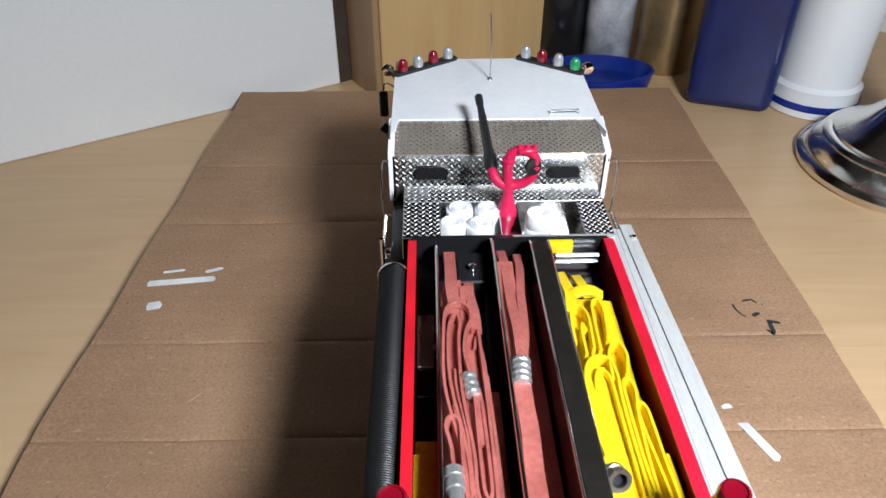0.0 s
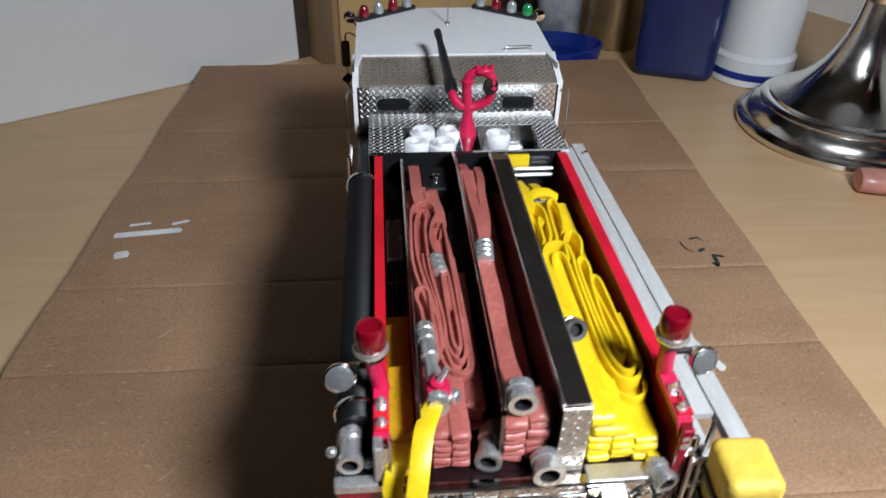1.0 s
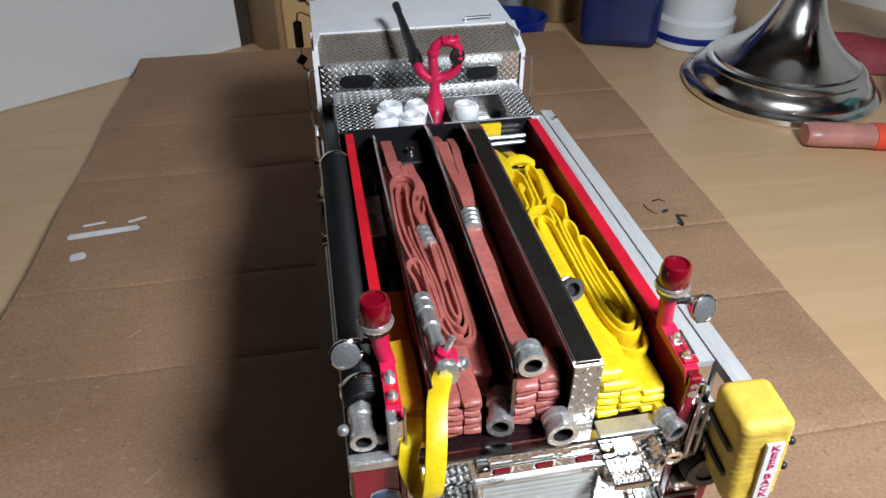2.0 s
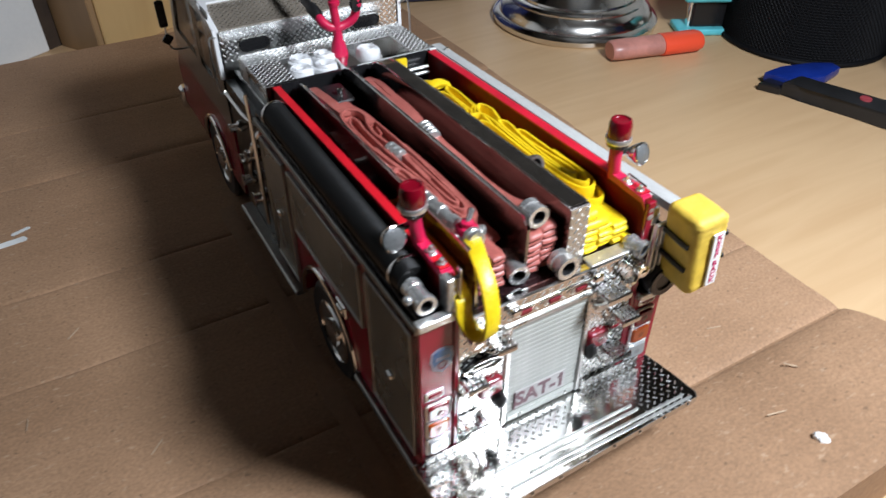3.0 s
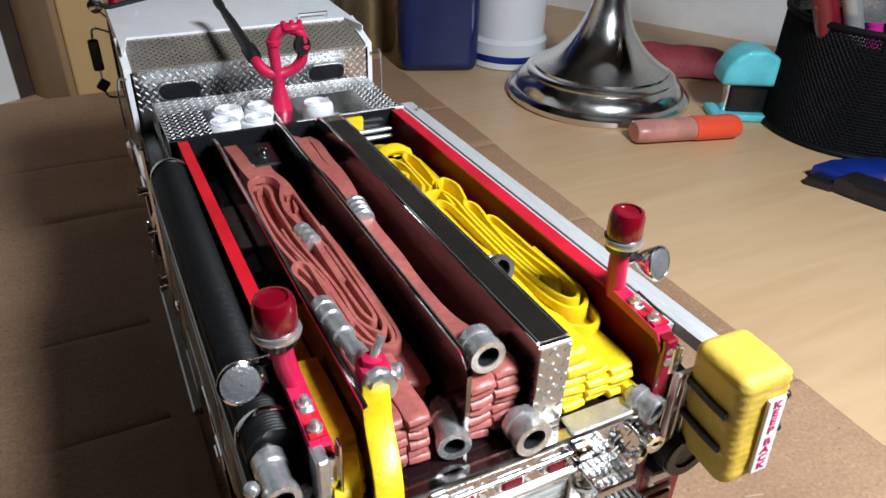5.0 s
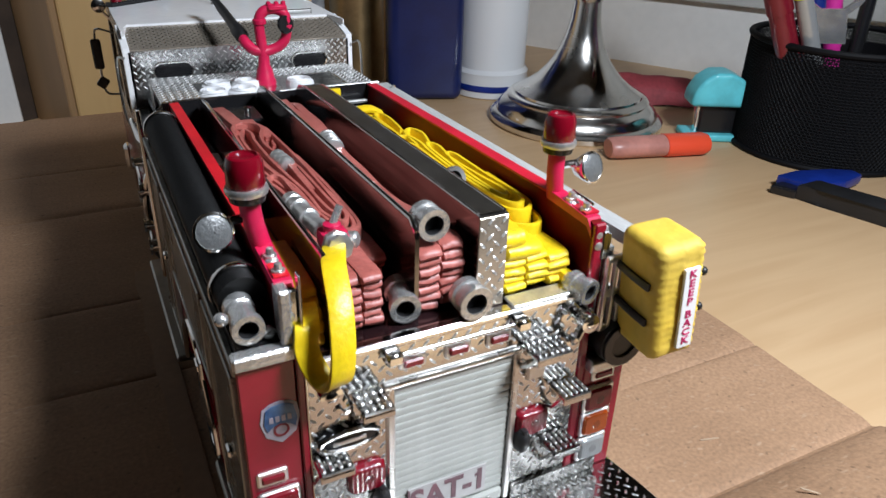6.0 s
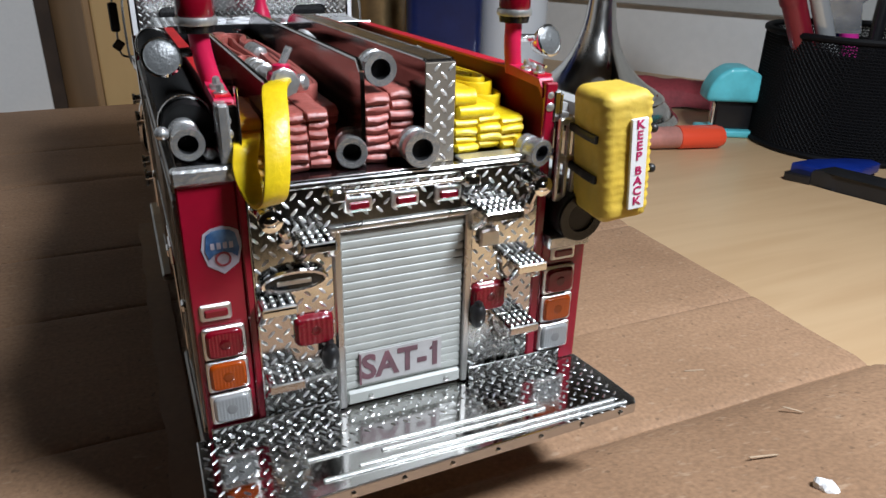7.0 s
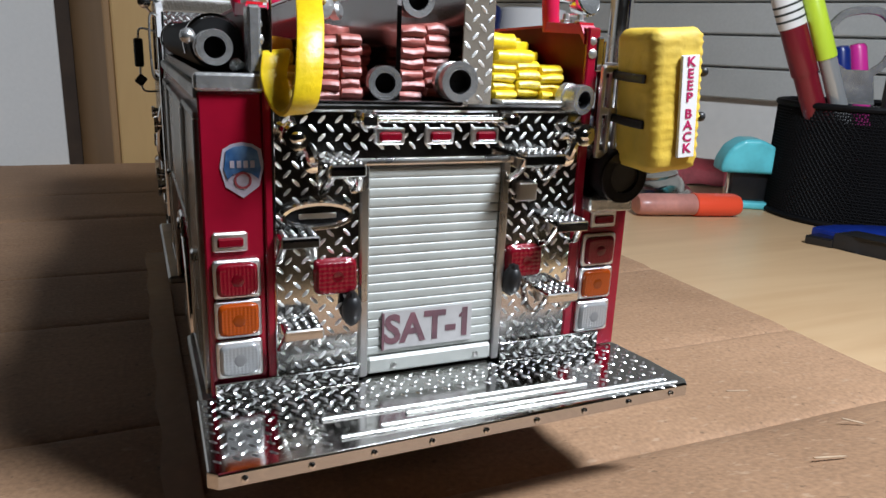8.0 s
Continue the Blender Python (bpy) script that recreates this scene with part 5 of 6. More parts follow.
for x, y in ((-14.4, 135), (-5.2, 134.5), (-17.2, 126.5), (-8.0, 126), (10.6, 131)):
    bm = bmesh.new()
    prof = [(0.9, 8.4), (1.4, 8.8), (3.2, 8.9), (4.3, 8.4), (4.5, 7.6), (4.5, 4.6), (4.2, 4.2), (4.5, 3.8), (4.5, 0.6), (4.2, 0), (0.3, 0)]
    lathe(bm, prof, turn(x, y, 77.5, rng.uniform(-4, 4), rng.uniform(-4, 4), rng.uniform(0, 90)), 20)
    for k in range(3):
        a = 2.1 + k * 0.8
        tube(bm, [(x + a * math.cos(radians(t)), y + a * math.sin(radians(t)), 86.4) for t in range(0, 361, 30)], 0.28, 5)
    roll = tagged(part("hose_roll", bm, WHITE, None, "", True), "white rolled hose standing in the console tray", "hose roll", "white hose rolls")

# ---- hoses in the bed ----
def hose_thing(x, y, label, group=""):
    return thing("fire_hose", x, y, 75, label, "fire hose", group)


def layers(hose, x0, x1, cols, rows, z0, high, y0, y1, mat, seed, drop=0.0, fill=0.0, loose=1.3):
    """Flat hose folded to and fro in layers; each layer turns back in a rounded fold at the rear."""
    r = random.Random(seed)
    w = (x1 - x0) / cols
    for c in range(cols):
        top = high - (drop if c == cols - 1 and cols > 1 else 0)
        h = top / rows
        for k in range(rows):
            dy, dx, dz = r.uniform(-loose, loose), r.uniform(-0.18, 0.18), r.uniform(-0.12, 0.12)
            xc = x0 + (c + 0.5) * w + dx
            z = z0 + k * h + (0.3 * h if c % 2 else 0) + dz
            ww = w * (r.uniform(0.9, 1.04) + fill)
            a, b = y0 + dy, y1 + r.uniform(-6, 3)
            q, nose = h * 0.26, h * 0.5
            tilt = r.uniform(-0.12, 0.12)
            pts = [(xc, b, z + q), (xc + 0.3 * tilt, (a + b) / 2, z + q), (xc, a + 8, z + q * 0.9), (xc, a + 2.2, z + q * 0.8), (xc, a + 0.7, z + q * 0.75), (xc, a, z + nose), (xc, a + 0.7, z + h - q * 0.75), (xc, a + 2.4, z + h - q * 0.8), (xc, a + 8, z + h - q), (xc + 0.3 * tilt, (a + b) / 2, z + h - q), (xc, b, z + h - q)]
            with P("hose_fold", mat, "", hose, True) as bm:
                t, g = h * (0.50 + 0.5 * fill), ww / 2
                e = t / 2
                sec = [(-e * 0.55, -g), (e * 0.55, -g), (e, -g * 0.86), (e * 1.12, -g * 0.4), (e * 1.0, 0), (e * 1.12, g * 0.4), (e, g * 0.86), (e * 0.55, g), (-e * 0.55, g), (-e, g * 0.86), (-e, 0), (-e, -g * 0.86)]
                sweep(bm, smooth_path(pts, 3), sec, (1, tilt, 0.3 * tilt))
                for v in bm.verts:
                    if v.co.y < a + 5:
                        edge = min(1.0, abs(v.co.x - xc) / g)
                        v.co.y += 0.5 * edge ** 8
                        v.co.z += 0.05 * h * math.sin((v.co.x - xc) * 1.9 + k * 1.3)
                    n = noise.noise(Vector((v.co.x * 0.5 + seed, v.co.y * 0.35, v.co.z * 0.8)))
                    v.co.z += 0.22 * n
                    v.co.x += 0.25 * noise.noise(Vector((v.co.z * 0.6, v.co.y * 0.2, seed)))


def on_edge(hose, pts, t, w, mat, name="hose_loop", label=""):
    with P(name, mat, label, hose, True) as bm:
        sweep(bm, smooth_path(pts, 7), flat(t, w), (0, 0, 1))


def coupling(hose, a, b, r, mat=CAST, label="silver coupling"):
    """A ribbed coupling from a to b."""
    a, b = Vector(a), Vector(b)
    L = (b - a).length
    with P("coupling", mat, label, hose, True) as bm:
        m = Matrix.Translation(a) @ (b - a).to_track_quat("Z", "X").to_matrix().to_4x4()
        prof = [(r * 0.4, 0), (r * 0.9, 0.05)]
        n = max(3, int(L / 1.9))
        for k in range(n):
            prof += [(r * 0.98, L * (k + 0.1) / n), (r * 1.1, L * (k + 0.25) / n), (r * 1.1, L * (k + 0.6) / n), (r * 0.98, L * (k + 0.72) / n), (r * 0.92, L * (k + 0.85) / n)]
        prof += [(r * 0.4, L)]
        lathe(bm, prof, m, 18)


def wavy(pts, z, lean=0.0, seed=0.0):
    """Plan points of a strip that stands on edge, lifted to a slightly uneven height."""
    return [(x, y, z + 0.35 * math.sin(0.11 * y + seed) + lean * (y - 50)) for x, y in pts]


# pink preconnect in the wide compartment
pink = hose_thing(-15, 60, "pink woven fire hose folded in layers with silver couplings", "pink fire hoses")
layers(pink, -19.8, -12.4, 2, 6, 75.2, 10.4, 4.4, 100, PINK, 5, 0.0, 0.05, 0.45)
layers(pink, -22.0, -19.9, 1, 5, 75.2, 9.4, 14.0, 100, PINK, 6)
layers(pink, -12.2, -8.0, 1, 5, 75.4, 9.0, 14.0, 60, PINK, 9)
on_edge(pink, wavy([(-17.2, 24), (-17.6, 33), (-18.6, 42), (-20.6, 52), (-21.5, 61), (-21.2, 76), (-20.4, 83.6), (-17.6, 87), (-14.6, 84.8), (-13.9, 80), (-15.4, 75), (-16.2, 68), (-15.3, 61.5), (-14.4, 57)], 86.2, 0.004, 0.3), 0.95, 4.4, PINK)
on_edge(pink, wavy([(-16.2, 27), (-16.5, 35), (-17.5, 43), (-19.4, 54), (-20.2, 64), (-19.8, 77), (-17.9, 82.4), (-16.8, 79), (-17.4, 72), (-17.2, 55), (-15.3, 38), (-15.0, 28), (-12.8, 23.2), (-11.2, 25.7), (-11.1, 34), (-11.5, 53), (-12.2, 76)], 86.0, 0.003, 1.7), 0.95, 4.4, PINK)
on_edge(pink, wavy([(-19.2, 51), (-18.2, 43), (-17.3, 33), (-16.8, 26), (-15.5, 21.4), (-12.5, 19.6), (-10.2, 21.5), (-10.0, 30), (-10.5, 45), (-11.0, 60)], 85.7, 0.0, 2.6), 0.95, 4.4, PINK)
on_edge(pink, wavy([(-14.4, 58), (-14.2, 45), (-13.9, 34), (-13.6, 28.5), (-12.8, 26.4), (-12.1, 28.5), (-12.2, 37), (-12.8, 52)], 86.1, 0.0, 0.9), 0.95, 4.4, PINK)
on_edge(pink, wavy([(-18.5, 63), (-18.3, 56), (-16.5, 43), (-15.9, 31), (-14.2, 21.4), (-11.6, 20.6), (-10.6, 25), (-10.6, 36), (-11.0, 52), (-11.4, 66), (-12.6, 74), (-13.4, 70)], 85.4, 0.0, 3.3), 0.95, 4.4, PINK)
on_edge(pink, wavy([(-19.9, 33), (-20.3, 39), (-21.3, 44.4), (-20.2, 47.2), (-18.2, 46), (-17.9, 40), (-17.8, 32)], 87.0, 0.0, 0.0), 1.1, 4.6, PINK)
on_edge(pink, [(-18.8, 113, 84.5), (-18.7, 102, 86.2), (-18.7, 93, 87.2), (-18.0, 85.5, 87.4)], 3.6, 1.2, PINK, "hose_lead", "")
on_edge(pink, [(-13.6, 99, 84), (-13.6, 92, 85.4), (-12.8, 84, 86.4), (-12.6, 76, 86.6)], 3.0, 1.2, PINK, "hose_lead", "")
coupling(pink, (-15.6, 60.2, 88.0), (-14.6, 53.4, 87.8), 1.8)
on_edge(pink, [(-13.9, 56, 87.6), (-13.2, 49, 87.4), (-12.9, 40, 87.0)], 2.4, 1.3, PINK, "hose_lead", "")
with P("nozzle", CAST, "stepped silver nozzle", pink, True) as bm:
    a, b = Vector((-20.0, 33.0, 88.8)), Vector((-18.8, 14.8, 89.8))
    m = Matrix.Translation(a) @ (b - a).to_track_quat("Z", "X").to_matrix().to_4x4()
    lathe(bm, [(0.6, 0), (1.7, 0.1), (2.1, 0.3), (2.15, 2.4), (1.9, 2.6), (1.9, 3.4), (2.15, 3.6), (2.15, 5.4), (1.75, 5.7), (1.6, 8.2), (1.95, 8.5), (2.0, 10.6), (1.6, 10.9), (1.35, 14.2), (1.75, 14.6), (1.7, 17.2), (0.5, 17.6)], m, 18)

# second pink hose, two strands joined to a broad band
pink2 = hose_thing(-2, 60, "pink woven fire hose with a silver coupling and open end fitting", "pink fire hoses")
layers(pink2, -5.5, -0.8, 1, 7, 75.2, 12.8, 4.8, 104, PINK, 15, 0.0, 0.05, 0.4)
layers(pink2, -0.8, 4.0, 1, 7, 75.9, 12.6, 5.2, 13, PINK, 16, 0.0, 0.05, 0.5)
layers(pink2, -1.0, 4.6, 1, 2, 75.2, 4.0, 12.0, 104, PINK, 17)
on_edge(pink2, [(-3.2, 113, 84.6), (-3.0, 104, 87.2), (-2.9, 94, 88.0), (-2.8, 84, 88.8), (-2.3, 74, 89.4), (-2.4, 63, 89.6)], 3.0, 1.3, PINK, "hose_lead", "")
on_edge(pink2, [(1.6, 112, 84), (1.3, 102, 86.4), (0.2, 90, 87.8), (-0.2, 80, 88.6), (-0.8, 72, 89.0), (-2.2, 62.6, 89.2)], 2.6, 1.3, PINK, "hose_lead", "")
coupling(pink2, (-2.6, 63.2, 89.6), (-3.2, 55.2, 89.6), 2.2)
on_edge(pink2, [(-3.1, 56.5, 89.4), (-3.1, 51, 89.0), (-2.8, 42, 88.8), (-3.1, 32, 88.8), (-3.2, 20, 89.8), (-2.8, 11, 92.0)], 4.4, 1.4, PINK, "hose_lead", "")
pipe_end("open_fitting", -2.2, 5.4, 92.3, 3.0, 6, NICKEL, "open silver hose fitting")
pipe_end("open_fitting", 3.0, -1.8, 79.1, 3.3, 6, NICKEL, "open silver hose fitting")
pipe_end("open_fitting", -8.7, 2.8, 78.4, 2.8, 10, NICKEL, "open silver hose fitting", 90, -12)
pipe_end("open_fitting", 26.9, -3.4, 76.5, 2.6, 6, NICKEL, "open silver hose fitting", 94, 14)

# yellow supply hose in the far compartment
yellow = hose_thing(19, 50, "bright yellow large fire hose folded in thick loops", "yellow fire hoses")
layers(yellow, 12.0, 26.4, 3, 4, 75.9, 6.2, 3.8, 94, YELLOW, 21, 0.0, 0.08, 0.6)
layers(yellow, 12.0, 21.0, 1, 1, 81.9, 2.6, 4.4, 66, YELLOW, 23, 0.0, 0.0, 0.4)
layers(yellow, 11.9, 17.0, 1, 1, 84.2, 3.2, 5.4, 40, YELLOW, 24, 0.0, 0.0, 0.4)
on_edge(yellow, wavy([(12.4, 46), (12.7, 55), (13.4, 62), (15.0, 66), (17.4, 67.4), (20.1, 66.4), (21.0, 61), (20.6, 54), (20.6, 38), (20.9, 25), (22.2, 19.4), (24.3, 18.6), (26.0, 21.7), (26.5, 28), (26.2, 36), (26.0, 46), (25.7, 50.6), (24.7, 52.4), (23.5, 51), (23.7, 45), (24.4, 36), (24.9, 27.5), (24.3, 24), (23.3, 24), (22.7, 28), (22.8, 38), (23.3, 48), (24.3, 56.5), (23.3, 59.6), (21.9, 58.6), (21.6, 52), (21.6, 38), (21.9, 28)], 84.0, -0.012, 0.4), 0.95, 5.0, YELLOW)
on_edge(yellow, wavy([(14.6, 46), (15.0, 56), (16.2, 62.0), (17.8, 63.2), (19.2, 60), (19.3, 50), (19.5, 36), (19.8, 24), (21.4, 17.6), (24.8, 16.9), (27.2, 20.5), (27.5, 28), (27.1, 38)], 83.6, -0.012, 1.5), 0.95, 5.0, YELLOW)
on_edge(yellow, wavy([(18.0, 34), (18.2, 24), (19.6, 16.5), (22.6, 13.4), (25.6, 13.6), (27.4, 17), (27.6, 24)], 82.4, 0.0, 2.2), 0.95, 4.6, YELLOW)
on_edge(yellow, wavy([(19.8, 60), (20.4, 68), (22.0, 71.8), (23.8, 72.4), (24.9, 68), (23.6, 61.5)], 83.8, 0.0, 0.6), 0.95, 4.6, YELLOW)
on_edge(yellow, wavy([(12.6, 72), (13.0, 82), (14.2, 86.4), (16.2, 86.6), (17.6, 83), (17.4, 76), (17.0, 70)], 84.4, 0.0, 0.2), 0.95, 4.4, YELLOW)
on_edge(yellow, wavy([(14.8, 68), (15.0, 76), (15.6, 79.4), (16.2, 77)], 84.4, 0.0, 0.2), 0.95, 4.0, YELLOW)
on_edge(yellow, wavy([(18.8, 70), (19.2, 80), (19.8, 88), (21.6, 90), (22.6, 86), (22.0, 78), (21.2, 73)], 84.0, 0.0, 1.2), 0.95, 4.2, YELLOW)
on_edge(yellow, [(13.6, 105, 82.5), (14.0, 98, 84.6), (14.4, 92, 85.6), (13.4, 84, 86.0)], 3.4, 1.3, YELLOW, "hose_lead", "")
on_edge(yellow, [(18.4, 104, 82), (18.8, 98, 84), (20.0, 92, 84.8)], 3.2, 1.3, YELLOW, "hose_lead", "")
on_edge(yellow, [(13.2, 64, 84.4), (13.0, 54, 86.0), (13.4, 44, 87.4), (14.2, 36, 88.0)], 3.6, 1.5, YELLOW, "hose_lead", "")
with P("hose_lead", YELLOW, "", yellow, True) as bm:
    sweep(bm, smooth_path([(14.2, 91.6, 85.2), (17.0, 92.4, 86.2), (20.6, 93.0, 86.0), (23.6, 92.6, 84.4)], 5), flat(1.2, 3.6), (0, 1, 0.2))
pipe_end("open_fitting", 14.0, 28.4, 90.0, 2.6, 4.5, FRAME, "open grey metal ring on the yellow hose", 62, 10)
on_edge(yellow, [(22.5, 13, 78.5), (25, 8, 77.6), (25.6, 4.0, 76.9), (26.2, 0.6, 76.6)], 3.2, 3.0, YELLOW, "hose_tail", "")
with P("hose_scrap", YELLOW, "yellow folded strip under the console", yellow, True) as bm:
    box(bm, 11.2, 19.4, 115.6, 117.3, 81.8, 86.2, 0.5, seg=2)
with P("bright_bar", CAST, "bright double bar under the console") as bm:
    box(bm, 14, 27.5, 113.6, 115.2, 81.6, 82.6, 0.3)
    box(bm, 14, 27.5, 113.2, 114.8, 79.6, 80.6, 0.3)

# amber hose in the narrow compartment, and the yellow jumpline that hangs over the tailboard
amber = hose_thing(-26, 30, "amber woven hose folded in the narrow compartment", "amber fire hoses")
layers(amber, -28.5, -23.2, 1, 3, 75.1, 5.6, 4.5, 48, ORANGE, 31)
layers(amber, -28.4, -23.3, 1, 2, 80.7, 4.2, 5.0, 26, ORANGE, 33)
line = hose_thing(-22, 0, "yellow flat hose looped over the rear of the bed", "yellow fire hoses")
with P("band", YELLOW, "", line, True) as bm:
    sweep(bm, smooth_path([(-18.9, 9.8, 90.2), (-20.4, 5.5, 91.0), (-21.9, 1.0, 90.6), (-23.0, -4.6, 87.4), (-23.9, -8.0, 82.5), (-24.5, -9.0, 78.2), (-25.1, -8.4, 75.6), (-26.2, -6.4, 74.5), (-27.4, -4.2, 76.0), (-28.2, -2.8, 79.4), (-27.4, -1.0, 82.6), (-26.0, 5, 82.4)], 8), flat(1.0, 4.1), (0.98, 0.1, 0.1))
with P("valve", PINKRED, "red valve body", line, True) as bm:
    box(bm, -20.8, -15.8, 10.0, 14.6, 88.2, 91.8, 1.2, seg=2)
    lathe(bm, [(1.6, 0), (1.6, 1.2), (0.3, 1.5)], turn(-18.4, 12.2, 91.6), 12)
with P("valve_lever", NICKEL, "chrome lever", line, True) as bm:
    tube(bm, [(-18.4, 12.2, 92.4), (-16.6, 13.0, 95.6)], 0.7, 8)
with P("valve_collar", CAST, "chrome collar", line, True) as bm:
    lathe(bm, [(1.2, 0), (2.4, 0.2), (2.5, 1.4), (1.9, 1.8), (2.3, 2.2), (2.3, 3.2), (1.0, 3.4)], turn(-18.6, 10.3, 90.2, 84, 0, 0), 8)
    lathe(bm, [(1.1, 0), (1.5, 0.3), (1.5, 1.6), (1.0, 2.0), (0.2, 2.0)], turn(-15.9, 11.5, 89.6, 80, 0, 50), 10)
with P("drain_hook", CHROME, "chrome guide at the end of the divider", line, True) as bm:
    tube(bm, [(-22.4, 1.6, 87.5), (-22.4, 1.2, 75.6)], 0.6, 8)

# ---- things on the desk ----
def stand(name, label, category, mat, profile, x, y, n=48, z=DESK):
    bm = bmesh.new()
    lathe(bm, profile, turn(x, y, z), n)
    return tagged(part(name, bm, mat, None, "", True), label, category)


lamp_thing = thing("lamp_stand", 268, 319, DESK, "polished chrome lamp stand with a flared stepped base", "lamp")
LM = turn(268, 319, DESK)
with P("foot", LAMPCHROME, "wide stepped chrome foot", lamp_thing, True) as bm:
    lathe(bm, [(0.5, 0), (61, 0), (62.5, 1.5), (62.5, 4.5), (60.5, 6.5), (58, 7.4), (57, 11), (54, 14.2), (50.5, 16.6), (51.0, 18.2), (49.8, 19.4), (46.5, 20.5), (0.5, 20.6)], LM, 72)
with P("flare", LAMPCHROME, "curved chrome flare", lamp_thing, True) as bm:
    lathe(bm, [(0.5, 20.4), (46, 20.5), (45.5, 22), (38, 26.2), (30.5, 32), (24.5, 38.5), (19.6, 45.5), (15.6, 53.5), (12.6, 62), (10.4, 72), (9.2, 84), (0.5, 84)], LM, 64)
with P("pole", LAMPCHROME, "straight chrome pole", lamp_thing, True) as bm:
    lathe(bm, [(0.5, 83.5), (10.2, 84), (10.2, 87), (8.2, 88.2), (8.0, 300), (0.5, 300)], LM, 40)

bm = bmesh.new()
box(bm, -29, 29, -20, 20, 0, 128, 9.0, turn(192, 420, DESK, 0, 0, -20), 4)
canister = tagged(part("blue_canister", bm, NAVY, None, "", True), "squarish dark blue plastic canister at the back of the desk", "canister")
bm = bmesh.new()
box(bm, -29.6, 29.6, -20.6, 20.6, 112, 130, 8.5, turn(192, 420, DESK, 0, 0, -20), 4)
part("lid", bm, NAVY, canister, "dark blue lid", True)
stand("white_cup", "white ceramic cup with a blue foot band", "cup", CERAMIC, [(0.5, 0), (30, 0.2), (31, 1), (31, 8), (30, 17), (30.4, 19), (27.5, 22), (27.5, 128), (25, 129), (24.5, 30), (0.5, 28)], 249, 412)
bm = bmesh.new()
lathe(bm, [(31.3, 1.6), (31.5, 2), (31.5, 6), (31.3, 6.6)], turn(249, 412, DESK) @ Matrix.Translation((0, 0, 4)), 48, False)
part("foot_band", bm, BLUE, bpy.data.objects["white_cup"], "blue band", True)
stand("brass_tin", "dull brass coloured round tin behind the model", "tin", GOLD, [(0.5, 0), (21, 0.2), (22, 2), (22, 120), (21, 121), (0.5, 121)], 160, 482)
bm = bmesh.new()
lathe(bm, [(22.2, 104), (22.8, 104.5), (22.8, 120.5), (21.5, 122.5), (0.5, 123)], turn(160, 482, DESK), 48)
part("lid", bm, GOLD, bpy.data.objects["brass_tin"], "brass coloured lid", True)
stand("black_bottle", "black bottle with a grey label at the back of the desk", "bottle", BLACKGLOSS, [(0.5, 0), (19, 0.2), (20, 2), (20, 96), (14, 108), (0.5, 110)], 80, 506)
stand("grey_bottle", "dark grey bottle with a pale worn label", "bottle", material("grey_worn_label", (0.20, 0.22, 0.26), 0.4, grain=0.3, second=(0.55, 0.57, 0.6), mix_scale=40), [(0.5, 0), (18, 0.2), (19, 2), (19, 90), (12, 104), (0.5, 105)], 119, 500)
bm = bmesh.new()
lathe(bm, [(0.5, 0.0), (26, 0.2), (31, 3), (33, 12), (31.5, 12.5), (29, 4), (0.5, 2)], turn(97, 440, DESK) @ Matrix.Diagonal((1.35, 0.8, 1.3, 1)), 40)
tagged(part("blue_dish", bm, BLUE, None, "", True), "shallow bright blue plastic dish behind the model", "dish")
bm = bmesh.new()
made = bmesh.ops.create_grid(bm, x_segments=24, y_segments=14, size=1.0)
for v in bm.verts:
    x, y = v.co.x * 62, v.co.y * 20
    v.co = (345 + x * 0.85 + y * 0.5, 345 - x * 0.5 + y * 0.8, DESK + 8 + 13 * (1 - (y / 21) ** 2) * (1 - (x / 66) ** 4) + 4 * noise.noise(Vector((x * 0.05, y * 0.08, 1))) - 8 * (abs(v.co.y) > 0.95 or abs(v.co.x) > 0.97))
tagged(part("red_cloth", bm, MAROON, None, "", True), "crumpled dark red cloth lying behind the lamp base", "cloth")

pen = thing("highlighter_pen", 271, 234, DESK, "translucent pink highlighter pen with a red orange cap", "highlighter pen")
def pen_matrix(a, b, r):
    a, b = Vector((*a, DESK + r)), Vector((*b, DESK + r))
    return Matrix.Translation(a) @ (b - a).to_track_quat("Z", "X").to_matrix().to_4x4(), (b - a).length
m, L = pen_matrix((238, 243), (305, 226), 7.2)
sq = Matrix.Diagonal((1.0, 1.25, 1, 1))
with P("barrel", PENPINK, "", pen, True) as bm:
    lathe(bm, [(0.5, 0), (5.6, 0.3), (6.4, 1.5), (6.8, 8), (6.8, L * 0.56)], m @ sq, 24)
with P("cap", PENRED, "red orange cap", pen, True) as bm:
    lathe(bm, [(6.0, L * 0.55), (7.3, L * 0.555), (7.2, L - 4), (6.2, L - 0.6), (0.5, L)], m @ sq, 24)

stapler = thing("mini_stapler", 332, 250, DESK, "small teal stapler standing on the desk", "stapler")
SM = turn(334, 250, DESK, 0, 0, -28) @ Matrix.Diagonal((0.86, 0.95, 1, 1))
with P("base", TEAL, "", stapler, True) as bm:
    box(bm, -25, 25, -12, 12, 0, 5, 2.3, SM, 4)
with P("body", BLACKGLOSS, "dark metal magazine", stapler) as bm:
    box(bm, -14, 16, -6, 6, 4, 26, 2.0, SM, 2)
with P("plunger", CHROME, "chrome front plate", stapler, True) as bm:
    box(bm, -16, -11, -4, 4, 5, 24, 1.0, SM, 2)
with P("cover", TEAL, "rounded teal cover", stapler, True) as bm:
    prism(bm, [(-24, 24), (-23, 32), (-18, 41), (-9, 46.5), (4, 47), (15, 42.5), (22, 34), (24, 24)], -12, 12, "y", SM)
    es = [e for e in bm.edges]
    bmesh.ops.bevel(bm, geom=es, offset=3.6, segments=4, affect="EDGES", profile=0.6)

